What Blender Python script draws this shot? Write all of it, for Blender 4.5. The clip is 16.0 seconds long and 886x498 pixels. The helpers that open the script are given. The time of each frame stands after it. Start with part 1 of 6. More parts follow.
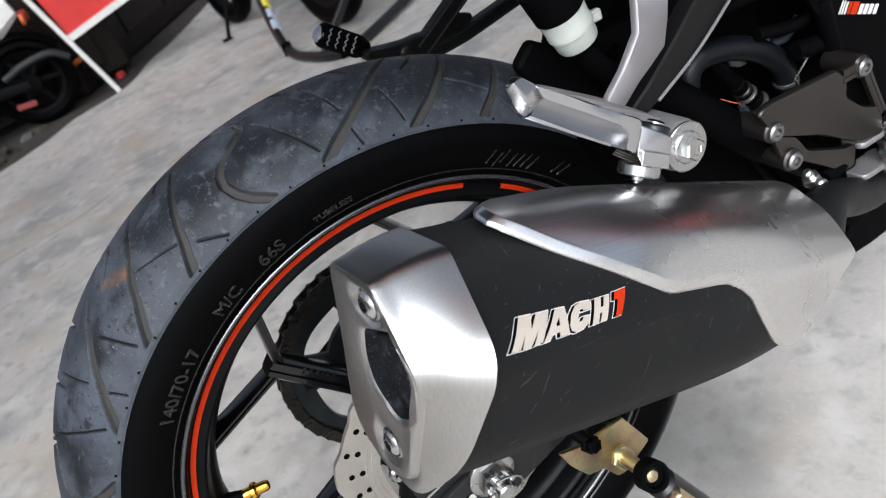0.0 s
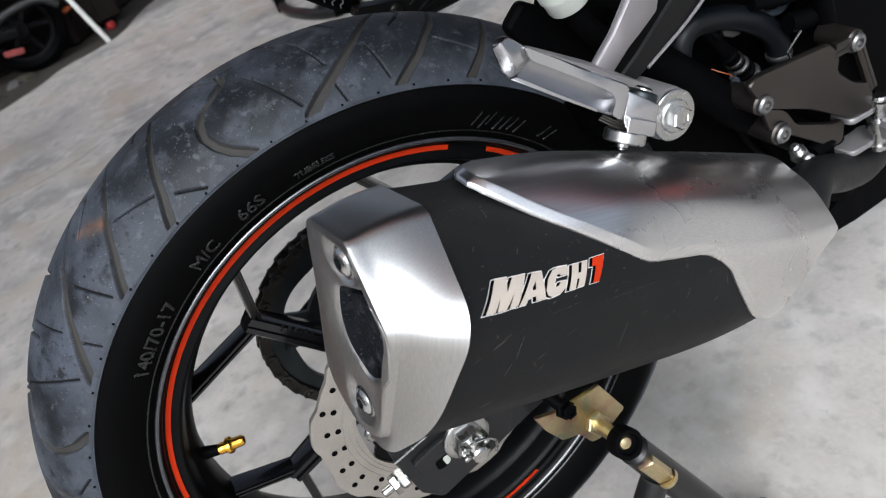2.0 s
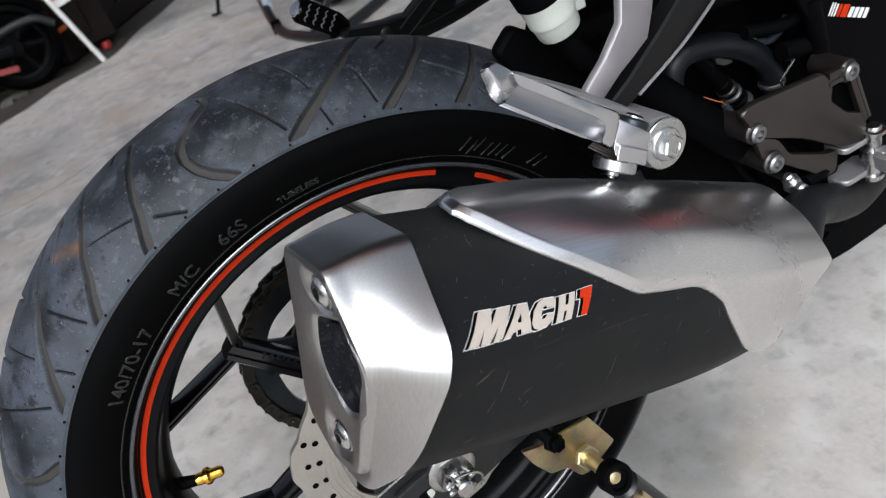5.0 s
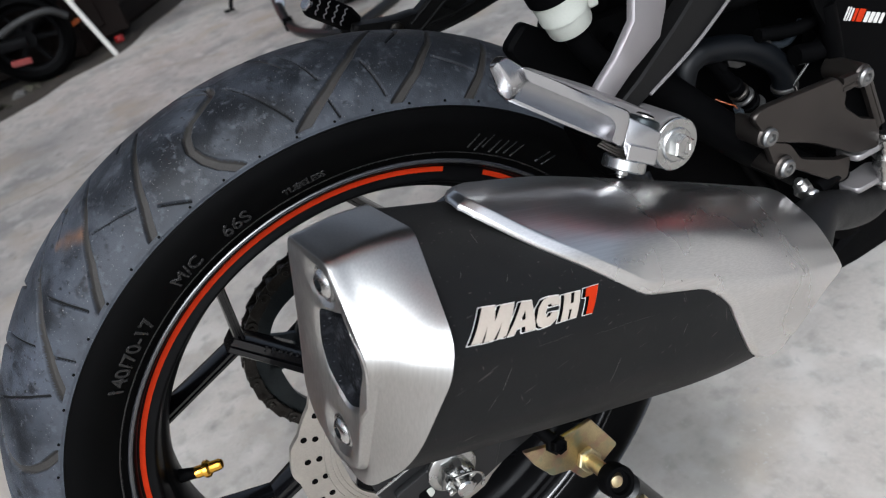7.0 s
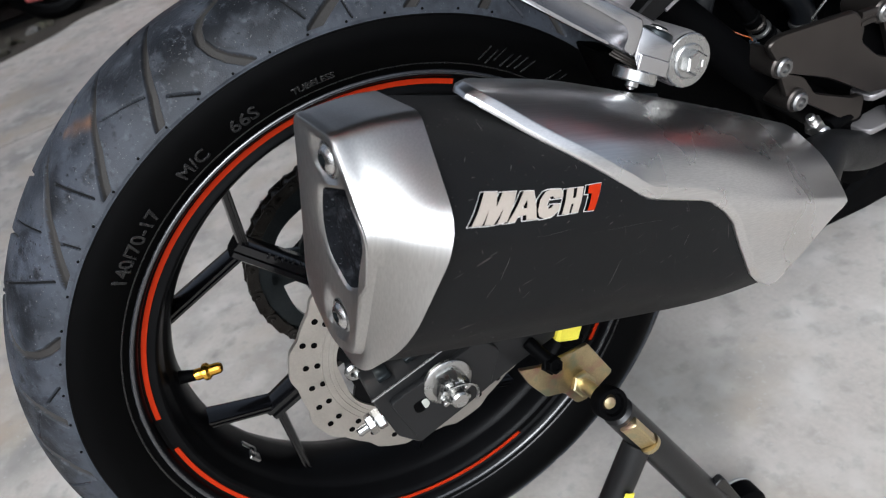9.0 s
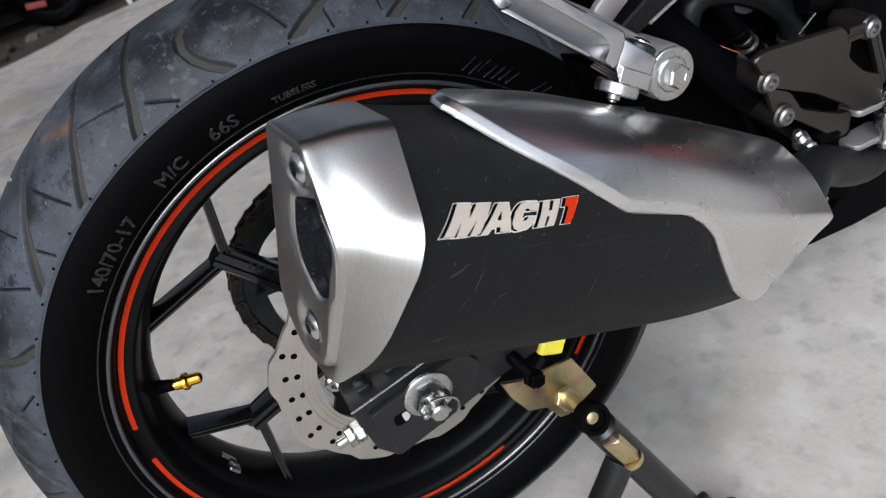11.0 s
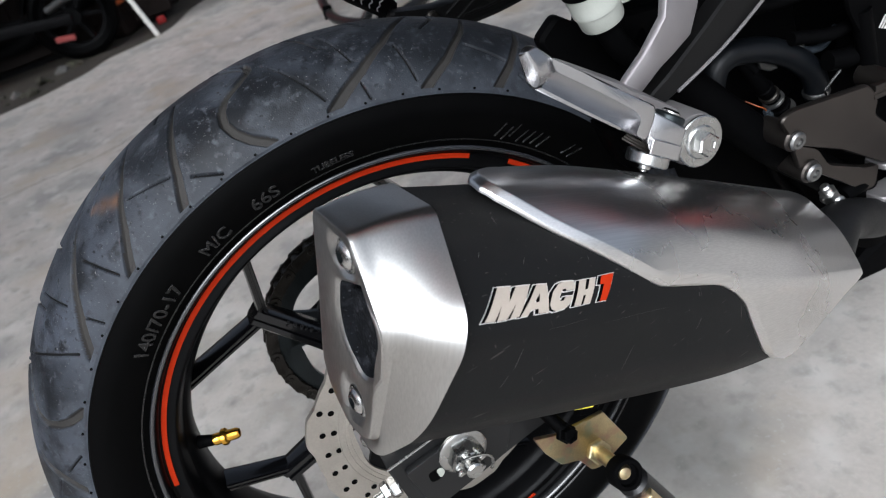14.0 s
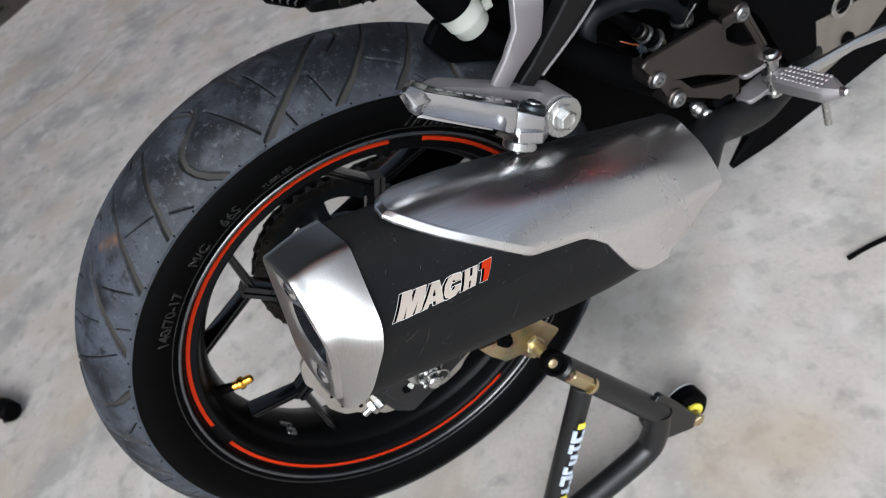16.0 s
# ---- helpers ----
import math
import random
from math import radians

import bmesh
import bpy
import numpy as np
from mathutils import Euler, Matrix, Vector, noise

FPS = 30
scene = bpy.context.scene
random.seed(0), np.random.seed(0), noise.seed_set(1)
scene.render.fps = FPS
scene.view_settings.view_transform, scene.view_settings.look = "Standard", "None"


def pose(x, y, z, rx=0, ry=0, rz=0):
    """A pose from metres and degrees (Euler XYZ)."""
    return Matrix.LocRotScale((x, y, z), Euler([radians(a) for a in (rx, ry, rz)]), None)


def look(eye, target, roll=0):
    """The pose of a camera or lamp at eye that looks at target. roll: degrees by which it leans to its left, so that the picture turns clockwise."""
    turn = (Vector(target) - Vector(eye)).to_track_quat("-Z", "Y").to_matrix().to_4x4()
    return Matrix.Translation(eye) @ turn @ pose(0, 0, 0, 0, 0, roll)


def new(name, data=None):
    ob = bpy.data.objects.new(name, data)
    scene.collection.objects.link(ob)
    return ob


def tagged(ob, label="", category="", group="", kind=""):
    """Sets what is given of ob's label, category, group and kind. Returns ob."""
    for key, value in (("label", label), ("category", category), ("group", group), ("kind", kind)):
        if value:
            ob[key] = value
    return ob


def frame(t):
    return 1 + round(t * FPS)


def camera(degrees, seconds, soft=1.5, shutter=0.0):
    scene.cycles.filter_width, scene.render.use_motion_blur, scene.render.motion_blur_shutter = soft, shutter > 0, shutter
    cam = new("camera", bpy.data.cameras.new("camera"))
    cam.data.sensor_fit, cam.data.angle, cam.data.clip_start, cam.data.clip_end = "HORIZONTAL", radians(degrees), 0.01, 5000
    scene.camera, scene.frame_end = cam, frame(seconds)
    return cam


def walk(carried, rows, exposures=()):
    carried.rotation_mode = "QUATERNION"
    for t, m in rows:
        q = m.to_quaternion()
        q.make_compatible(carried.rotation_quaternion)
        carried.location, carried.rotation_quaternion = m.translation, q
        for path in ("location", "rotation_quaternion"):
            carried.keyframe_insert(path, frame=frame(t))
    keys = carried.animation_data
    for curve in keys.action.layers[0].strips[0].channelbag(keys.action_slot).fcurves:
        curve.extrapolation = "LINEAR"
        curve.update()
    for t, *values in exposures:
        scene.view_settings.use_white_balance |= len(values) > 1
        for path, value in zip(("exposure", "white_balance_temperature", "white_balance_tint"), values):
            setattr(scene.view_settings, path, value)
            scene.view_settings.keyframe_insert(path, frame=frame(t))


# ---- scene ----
cam = camera(58.2, 16.0, soft=1.1)
cam.data.dof.use_dof = True
cam.data.dof.focus_distance, cam.data.dof.aperture_fstop = 0.54, 13.0
ROWS = [
    (0.0, 0.6030, -0.0868, 0.8440, 57.689, 21.284, 61.588),
    (0.5, 0.6095, -0.0843, 0.8313, 56.227, 19.036, 62.114),
    (1.0, 0.6079, -0.0798, 0.8274, 55.615, 19.003, 61.609),
    (1.5, 0.5973, -0.0777, 0.8350, 56.586, 19.300, 61.593),
    (2.0, 0.6032, -0.0820, 0.8375, 55.366, 19.224, 62.090),
    (2.5, 0.5922, -0.0755, 0.8373, 56.056, 19.347, 61.605),
    (3.0, 0.5965, -0.0753, 0.8350, 56.228, 19.058, 61.858),
    (3.5, 0.5961, -0.0733, 0.8343, 56.050, 19.093, 61.764),
    (4.0, 0.5931, -0.0719, 0.8327, 56.463, 18.794, 61.890),
    (6.5, 0.5933, -0.0726, 0.8293, 57.341, 17.955, 62.865),
    (7.0, 0.5910, -0.0719, 0.8256, 57.485, 17.575, 63.308),
    (7.5, 0.5907, -0.0761, 0.8221, 57.156, 17.727, 63.352),
    (8.0, 0.6052, -0.0868, 0.8063, 56.012, 16.498, 64.671),
    (8.5, 0.6094, -0.0911, 0.7978, 55.521, 15.972, 65.053),
    (9.0, 0.6092, -0.0887, 0.7939, 55.520, 15.551, 65.309),
    (9.5, 0.6105, -0.0833, 0.7925, 55.649, 15.382, 65.195),
    (12.0, 0.6102, -0.0758, 0.7860, 56.718, 14.759, 65.900),
    (12.5, 0.6118, -0.0770, 0.7866, 56.087, 14.628, 65.090),
    (13.0, 0.6056, -0.0782, 0.7918, 56.456, 15.028, 64.941),
    (13.5, 0.5985, -0.0774, 0.8021, 58.859, 15.070, 65.554),
    (14.0, 0.6050, -0.0748, 0.8236, 58.135, 16.028, 66.703),
    (14.5, 0.6422, -0.0802, 0.8483, 53.682, 17.934, 66.595),
    (15.0, 0.6839, -0.0392, 0.9143, 50.704, 20.390, 67.046),
    (15.5, 0.7142, -0.0129, 0.9534, 45.833, 22.964, 64.378),
    (16.0, 0.7064, 0.0107, 0.9714, 44.623, 23.501, 60.881),
]
walk(cam, [(t, pose(x, y, z, rx, ry, rz)) for t, x, y, z, rx, ry, rz in ROWS],
     exposures=((0, 0.71, 5800, 6), (2, 0.53, 5800, 6), (4, 0.50, 5800, 6), (7, 0.47, 5800, 6), (9, 0.41, 5800, 6), (13, 0.36, 5800, 6), (16, 0.45, 5800, 6)))

# ---- light ----
world = bpy.data.worlds.new("sky")
scene.world = world
world.use_nodes = True
wn = world.node_tree
sky = wn.nodes.new("ShaderNodeTexSky")
sky.sky_type = "NISHITA"
sky.sun_disc = False
sky.sun_elevation, sky.sun_rotation = radians(42), radians(120)
sky.air_density, sky.dust_density, sky.ozone_density = 0.4, 7.0, 0.5
haze = wn.nodes.new("ShaderNodeHueSaturation")
haze.inputs["Saturation"].default_value = 0.4
wn.links.new(sky.outputs[0], haze.inputs["Color"])
wn.links.new(haze.outputs[0], wn.nodes["Background"].inputs[0])
wn.nodes["Background"].inputs[1].default_value = 0.15
sun = new("sun", bpy.data.lights.new("sun", "SUN"))
sun.data.energy, sun.data.angle, sun.data.color = 1.0, radians(60), (1, 0.98, 0.96)
sun.matrix_world = look((4.4, -2.5, 4.6), (0, 0, 0))


# ---- materials ----
def material(name, base, rough=0.5, metal=0.0, var=0.25, scale=60.0, bump=0.0, fine=600.0, spots=None, streak=None, coat=0.0, spec=0.5, scratch=None, shoulder=None, blots=None, even=False):
    """A surface with variation at two scales, fine relief and, if given, spots of another colour or streaks along one axis."""
    m = bpy.data.materials.new(name)
    m.use_nodes = True
    n, l = m.node_tree.nodes, m.node_tree.links
    b = n["Principled BSDF"]
    b.inputs["Metallic"].default_value = metal
    b.inputs["Coat Weight"].default_value = coat
    b.inputs["Specular IOR Level"].default_value = spec
    co = n.new("ShaderNodeTexCoord")
    mp = n.new("ShaderNodeMapping")
    l.new(co.outputs["Object"], mp.inputs[0])
    if streak:
        mp.inputs["Scale"].default_value = streak
    big, small = n.new("ShaderNodeTexNoise"), n.new("ShaderNodeTexNoise")
    big.inputs["Scale"].default_value, small.inputs["Scale"].default_value = scale, fine
    big.inputs["Detail"].default_value, small.inputs["Detail"].default_value = 5, 3
    l.new(mp.outputs[0], big.inputs["Vector"])
    l.new(mp.outputs[0], small.inputs["Vector"])
    mix = n.new("ShaderNodeMix")
    mix.data_type = "FLOAT"
    mix.inputs["Factor"].default_value = 0.45
    l.new(big.outputs["Fac"], mix.inputs[2])
    l.new(small.outputs["Fac"], mix.inputs[3])
    if even:
        mix.inputs["Factor"].default_value = 0.0
    ramp = n.new("ShaderNodeValToRGB")
    ramp.color_ramp.elements[0].position, ramp.color_ramp.elements[1].position = 0.3, 0.7
    ramp.color_ramp.elements[0].color = (*[c * (1 - var) for c in base], 1)
    ramp.color_ramp.elements[1].color = (*[min(1, c * (1 + var)) for c in base], 1)
    l.new(mix.outputs[0], ramp.inputs[0])
    colour = ramp.outputs[0]
    for other, size, low, high in spots or ():
        tex = n.new("ShaderNodeTexNoise")
        tex.inputs["Scale"].default_value, tex.inputs["Detail"].default_value = size, 4
        l.new(co.outputs["Object"], tex.inputs["Vector"])
        r2 = n.new("ShaderNodeMapRange")
        r2.inputs[1].default_value, r2.inputs[2].default_value = low, high
        l.new(tex.outputs["Fac"], r2.inputs[0])
        mc = n.new("ShaderNodeMix")
        mc.data_type = "RGBA"
        l.new(r2.outputs[0], mc.inputs["Factor"])
        l.new(colour, mc.inputs[6])
        mc.inputs[7].default_value = (*other, 1)
        colour = mc.outputs[2]
    for turn, stretch, low, high, other in scratch or ():
        mp2, tex = n.new("ShaderNodeMapping"), n.new("ShaderNodeTexNoise")
        mp2.inputs["Rotation"].default_value, mp2.inputs["Scale"].default_value = turn, stretch
        tex.inputs["Scale"].default_value, tex.inputs["Detail"].default_value = 1.0, 1
        l.new(co.outputs["Object"], mp2.inputs[0])
        l.new(mp2.outputs[0], tex.inputs["Vector"])
        r3 = n.new("ShaderNodeMapRange")
        r3.inputs[1].default_value, r3.inputs[2].default_value = low, high
        l.new(tex.outputs["Fac"], r3.inputs[0])
        mc = n.new("ShaderNodeMix")
        mc.data_type = "RGBA"
        l.new(r3.outputs[0], mc.inputs["Factor"])
        l.new(colour, mc.inputs[6])
        mc.inputs[7].default_value = (*other, 1)
        colour = mc.outputs[2]
    for centre, near, far, other in blots or ():
        # stains and patches of their own, each about one point, broken up by noise
        away = n.new("ShaderNodeVectorMath")
        away.operation = "DISTANCE"
        away.inputs[1].default_value = centre
        l.new(co.outputs["Object"], away.inputs[0])
        r5 = n.new("ShaderNodeMapRange")
        r5.inputs[1].default_value, r5.inputs[2].default_value = far, near
        l.new(away.outputs["Value"], r5.inputs[0])
        mul = n.new("ShaderNodeMath")
        mul.operation = "MULTIPLY"
        l.new(r5.outputs[0], mul.inputs[0])
        l.new(big.outputs["Fac"], mul.inputs[1])
        mc = n.new("ShaderNodeMix")
        mc.data_type = "RGBA"
        l.new(mul.outputs[0], mc.inputs["Factor"])
        l.new(colour, mc.inputs[6])
        mc.inputs[7].default_value = (*other, 1)
        colour = mc.outputs[2]
    if shoulder:
        # bluish sky sheen painted lighter towards the edge of the tread, broken up by noise
        other, r0, r1 = shoulder
        flat, size = n.new("ShaderNodeVectorMath"), n.new("ShaderNodeVectorMath")
        flat.operation, size.operation = "MULTIPLY", "LENGTH"
        flat.inputs[1].default_value = (0, 1, 1)
        l.new(co.outputs["Object"], flat.inputs[0])
        l.new(flat.outputs[0], size.inputs[0])
        r4 = n.new("ShaderNodeMapRange")
        r4.inputs[1].default_value, r4.inputs[2].default_value = r0, r1
        l.new(size.outputs["Value"], r4.inputs[0])
        mul = n.new("ShaderNodeMath")
        mul.operation = "MULTIPLY"
        l.new(r4.outputs[0], mul.inputs[0])
        l.new(big.outputs["Fac"], mul.inputs[1])
        mc = n.new("ShaderNodeMix")
        mc.data_type = "RGBA"
        l.new(mul.outputs[0], mc.inputs["Factor"])
        l.new(colour, mc.inputs[6])
        mc.inputs[7].default_value = (*other, 1)
        colour = mc.outputs[2]
    l.new(colour, b.inputs["Base Color"])
    rr = n.new("ShaderNodeMapRange")
    rr.inputs[1].default_value, rr.inputs[2].default_value = 0.3, 0.7
    rr.inputs[3].default_value, rr.inputs[4].default_value = rough * (0.95 if even else 0.82), min(1, rough * (1.05 if even else 1.18))
    l.new(mix.outputs[0], rr.inputs[0])
    l.new(rr.outputs[0], b.inputs["Roughness"])
    if bump:
        bp = n.new("ShaderNodeBump")
        bp.inputs["Strength"].default_value, bp.inputs["Distance"].default_value = bump, 0.001
        l.new(small.outputs["Fac"], bp.inputs["Height"])
        l.new(bp.outputs[0], b.inputs["Normal"])
    return m


def brush(m, turn, fine=1400.0, long=9.0, deep=0.05, var=0.07):
    """Fine brushing lines along the first axis of the turned frame."""
    n, l = m.node_tree.nodes, m.node_tree.links
    b = n["Principled BSDF"]
    co, mp, tex = n.new("ShaderNodeTexCoord"), n.new("ShaderNodeMapping"), n.new("ShaderNodeTexNoise")
    mp.vector_type = "TEXTURE"
    mp.inputs["Rotation"].default_value = turn.to_euler()
    mp.inputs["Scale"].default_value = (1 / long, 1 / fine, 1 / fine)
    tex.inputs["Scale"].default_value, tex.inputs["Detail"].default_value = 1.0, 3
    l.new(co.outputs["Object"], mp.inputs[0])
    l.new(mp.outputs[0], tex.inputs["Vector"])
    shade, mul = n.new("ShaderNodeMapRange"), n.new("ShaderNodeMix")
    shade.inputs[1].default_value, shade.inputs[2].default_value = 0.3, 0.7
    shade.inputs[3].default_value, shade.inputs[4].default_value = 1 - var, 1 + var
    l.new(tex.outputs["Fac"], shade.inputs[0])
    mul.data_type, mul.blend_type = "RGBA", "MULTIPLY"
    mul.inputs["Factor"].default_value = 1.0
    l.new(b.inputs["Base Color"].links[0].from_socket, mul.inputs[6])
    l.new(shade.outputs[0], mul.inputs[7])
    l.new(mul.outputs[2], b.inputs["Base Color"])
    bp = n.new("ShaderNodeBump")
    bp.inputs["Strength"].default_value, bp.inputs["Distance"].default_value = deep, 0.0006
    l.new(tex.outputs["Fac"], bp.inputs["Height"])
    l.new(bp.outputs[0], b.inputs["Normal"])


M_TREAD = material("tread_rubber", (0.0105, 0.0120, 0.0155), 0.56, var=0.5, scale=42, bump=0.30, fine=900, spec=0.26,
                   spots=[((0.052, 0.059, 0.075), 8, 0.44, 0.66), ((0.007, 0.008, 0.0105), 19, 0.50, 0.60), ((0.008, 0.009, 0.0115), 85, 0.57, 0.68), ((0.052, 0.057, 0.068), 50, 0.52, 0.78), ((0.060, 0.065, 0.076), 150, 0.58, 0.74), ((0.008, 0.009, 0.011), 230, 0.62, 0.70), ((0.15, 0.148, 0.145), 700, 0.675, 0.71), ((0.17, 0.167, 0.162), 420, 0.71, 0.74)],
                   shoulder=((0.050, 0.056, 0.068), 0.298, 0.278),
                   blots=[((0.026, -0.158, 0.266), 0.0, 0.009, (0.17, 0.085, 0.04)), ((0.033, -0.150, 0.269), 0.0, 0.008, (0.17, 0.085, 0.04)), ((0.020, -0.166, 0.264), 0.0, 0.006, (0.20, 0.10, 0.045))])
M_GROOVE = material("groove_rubber", (0.030, 0.0275, 0.0255), 0.72, var=0.3, scale=90, bump=0.3, spec=0.3)
# rubber darkened for the thin cuts, their shade put into the colour
M_SIPE = material("shaded_sipe_rubber", (0.008, 0.008, 0.0085), 0.8, var=0.3, scale=90, bump=0.2, spec=0.2)
M_SIDEWALL = material("sidewall_rubber", (0.0016, 0.0016, 0.0017), 0.5, var=0.2, scale=80, bump=0.03, spec=0.035)
M_LETTER = material("raised_rubber", (0.006, 0.006, 0.0064), 0.26, var=0.2, spec=0.55)
M_RIM = material("gloss_black_paint", (0.003, 0.003, 0.0033), 0.34, var=0.2, spec=0.07)
M_SPOKE = material("gloss_black_spoke_paint", (0.0025, 0.0025, 0.003), 0.16, var=0.1, spec=0.5)
M_LIP = material("glossy_rim_lip", (0.02, 0.021, 0.024), 0.22, 0.0, var=0.2, spec=0.9, coat=0.6)
M_RED = material("red_stripe", (0.40, 0.026, 0.005), 0.5, var=0.1, scale=90, spec=0.04)
M_SWING = material("satin_black_swingarm", (0.011, 0.011, 0.0115), 0.42, var=0.25, scale=50, spec=0.3)
M_BLACK = material("satin_black_paint", (0.0012, 0.0012, 0.0014), 0.6, var=0.25, scale=50, spec=0.03)
M_PLASTIC = material("black_plastic", (0.0013, 0.0013, 0.0015), 0.62, var=0.2, scale=40, bump=0.03, spec=0.035)
M_HEAT = material("matt_black_muffler", (0.0075, 0.0075, 0.0078), 0.6, var=0.18, scale=14, bump=0.06, fine=1500, spec=0.14,
                  spots=[((0.016, 0.0155, 0.015), 9, 0.5, 0.75), ((0.12, 0.115, 0.11), 170, 0.745, 0.77)],
                  scratch=[((0.5, 0.0, 0.2), (500, 14, 420), 0.735, 0.79, (0.055, 0.048, 0.046)), ((-0.6, 0.2, 0.0), (480, 520, 16), 0.74, 0.80, (0.05, 0.043, 0.042)), ((0.9, 0.3, 0.1), (600, 9, 600), 0.76, 0.80, (0.035, 0.034, 0.033))])
M_BRUSHED = material("brushed_steel", (0.79, 0.78, 0.775), 0.28, 1.0, var=0.05, scale=8, even=True)
M_SATIN = material("satin_steel", (0.53, 0.52, 0.505), 0.31, 1.0, var=0.03, scale=12, even=True)
M_CAST = material("blasted_steel", (0.56, 0.55, 0.54), 0.34, 1.0, var=0.03, scale=12, even=True)
M_ALLOY = material("polished_alloy", (0.52, 0.515, 0.525), 0.27, 1.0, var=0.04, scale=20, even=True)
M_ALLOY_D = material("painted_alloy", (0.29, 0.275, 0.278), 0.52, 0.7, var=0.05, scale=20, even=True)
M_BRACE = material("dark_cast_brace", (0.0062, 0.006, 0.006), 0.5, var=0.2, scale=20, spec=0.14)
M_ARM = material("silver_arm_paint", (0.225, 0.210, 0.216), 0.48, 0.5, var=0.06, scale=30, even=True)
M_PLATE = material("bronze_grey_plate", (0.066, 0.058, 0.053), 0.38, 0.9, var=0.12, scale=12, even=True)
M_ZINC = material("zinc_bolt", (0.47, 0.47, 0.46), 0.27, 1.0, var=0.08, scale=60, even=True)
# zinc darkened in colour for bolts that mirror dark surroundings
M_ZINC_DIM = material("darkened_zinc", (0.20, 0.198, 0.195), 0.34, 0.9, var=0.12, scale=60, even=True)
M_SCREW = material("tumbled_zinc", (0.66, 0.65, 0.64), 0.26, 1.0, var=0.08, scale=60, even=True)
M_DISC = material("brake_disc_steel", (0.47, 0.44, 0.40), 0.42, 0.9, var=0.12, scale=60, bump=0.08)
M_CHAIN = material("oily_chain", (0.036, 0.032, 0.028), 0.38, 0.75, var=0.4, scale=150, bump=0.3)
M_SPROCKET = material("sprocket_steel", (0.034, 0.040, 0.043), 0.36, 0.85, var=0.3, scale=40)
M_GOLD = material("gold_anodised", (0.85, 0.45, 0.06), 0.22, 1.0, var=0.1)
M_PASSIVATED = material("yellow_zinc", (0.56, 0.46, 0.27), 0.36, 1.0, var=0.2, scale=50,
                        spots=[((0.50, 0.27, 0.23), 45, 0.5, 0.7), ((0.42, 0.42, 0.28), 60, 0.55, 0.7)])
M_STAND = material("black_stand_paint", (0.0075, 0.0075, 0.0078), 0.36, var=0.3, scale=40, bump=0.1, fine=400, spec=0.42)
M_YELLOW = material("yellow_plastic", (0.75, 0.66, 0.06), 0.45, var=0.1)
M_WHITE_P = material("milky_plastic", (0.40, 0.41, 0.37), 0.4, var=0.06, scale=30)
M_WHITE = material("white_print", (0.60, 0.585, 0.56), 0.45, var=0.08)
M_CREAM = material("cream_print", (0.43, 0.375, 0.32), 0.4, var=0.08)
M_PALE = material("pale_blue_print", (0.44, 0.49, 0.56), 0.45, var=0.1)
M_FLOOR = material("worn_concrete", (0.43, 0.397, 0.360), 0.75, var=0.13, scale=5, bump=0.25, fine=140,
                   # the first blot is a dark patch on the floor just ahead of the tyre
                   blots=[((-.063, .305, 0), .05, .13, (0.09, 0.087, 0.085)), ((.25, .27, 0), .02, .11, (0.34, 0.26, 0.17)), ((.27, .33, 0), .01, .07, (0.36, 0.27, 0.17)), ((-2.9, -.5, 0), .02, .25, (0.2, 0.195, 0.19))],
                   spots=[((0.26, 0.25, 0.235), 4.5, 0.48, 0.70), ((0.50, 0.475, 0.44), 13, 0.50, 0.70), ((0.27, 0.255, 0.23), 24, 0.54, 0.76), ((0.385, 0.325, 0.255), 4, 0.53, 0.74), ((0.30, 0.285, 0.265), 55, 0.60, 0.80), ((0.46, 0.44, 0.41), 110, 0.6, 0.8)])
M_WALL = material("dark_wall_screen", (0.06, 0.045, 0.034), 0.7, var=0.3, scale=3, streak=(1, 3, .4), bump=0.1)
M_CEIL = material("pale_ceiling", (0.66, 0.66, 0.66), 0.8, var=0.1, scale=3)
M_WHITEPAINT = material("chipped_white_paint", (0.74, 0.72, 0.68), 0.5, var=0.12, scale=30)
M_RED_STRIP = material("red_reflection_strip", (0.62, 0.05, 0.04), 0.7, var=0.1, scale=8)
M_RED_STRIP.node_tree.nodes["Principled BSDF"].inputs["Transmission Weight"].default_value = 0.5
M_REDPANEL = material("red_panel", (0.60, 0.035, 0.03), 0.4, var=0.12, scale=12)


# ---- shaping ----
def finish(bm, smooth=40):
    bmesh.ops.recalc_face_normals(bm, faces=bm.faces)
    for f in bm.faces:
        f.smooth = True
    for e in bm.edges:
        e.smooth = len(e.link_faces) == 2 and e.calc_face_angle(0) < radians(smooth)
    return bm


def part(name, bm, mat, parent=None, label="", smooth=40):
    """One mesh object, under a thing or a part if given."""
    finish(bm, smooth)
    me = bpy.data.meshes.new(name)
    bm.to_mesh(me)
    bm.free()
    for m in mat if isinstance(mat, (list, tuple)) else [mat]:
        me.materials.append(m)
    ob = new(name, me)
    ob.parent = parent
    return tagged(ob, label)


def thing(name, m, label, category, group=""):
    ob = new(name)
    ob.matrix_world = m
    return tagged(ob, label, category, group)


def basis(axis):
    a = Vector(axis).normalized()
    u = a.orthogonal().normalized()
    return a, u, a.cross(u)


def rings(bm, loops, closed=True, caps=True, mat=0):
    """Skin over rings of points of equal number."""
    vs = [[bm.verts.new(p) for p in ring] for ring in loops]
    for a, b in zip(vs, vs[1:]):
        for i in range(len(a) if closed else len(a) - 1):
            j = (i + 1) % len(a)
            f = bm.faces.new((a[i], a[j], b[j], b[i]))
            f.material_index = mat
    if caps:
        for r in (vs[0], vs[-1]):
            bm.faces.new(r).material_index = mat
    return vs


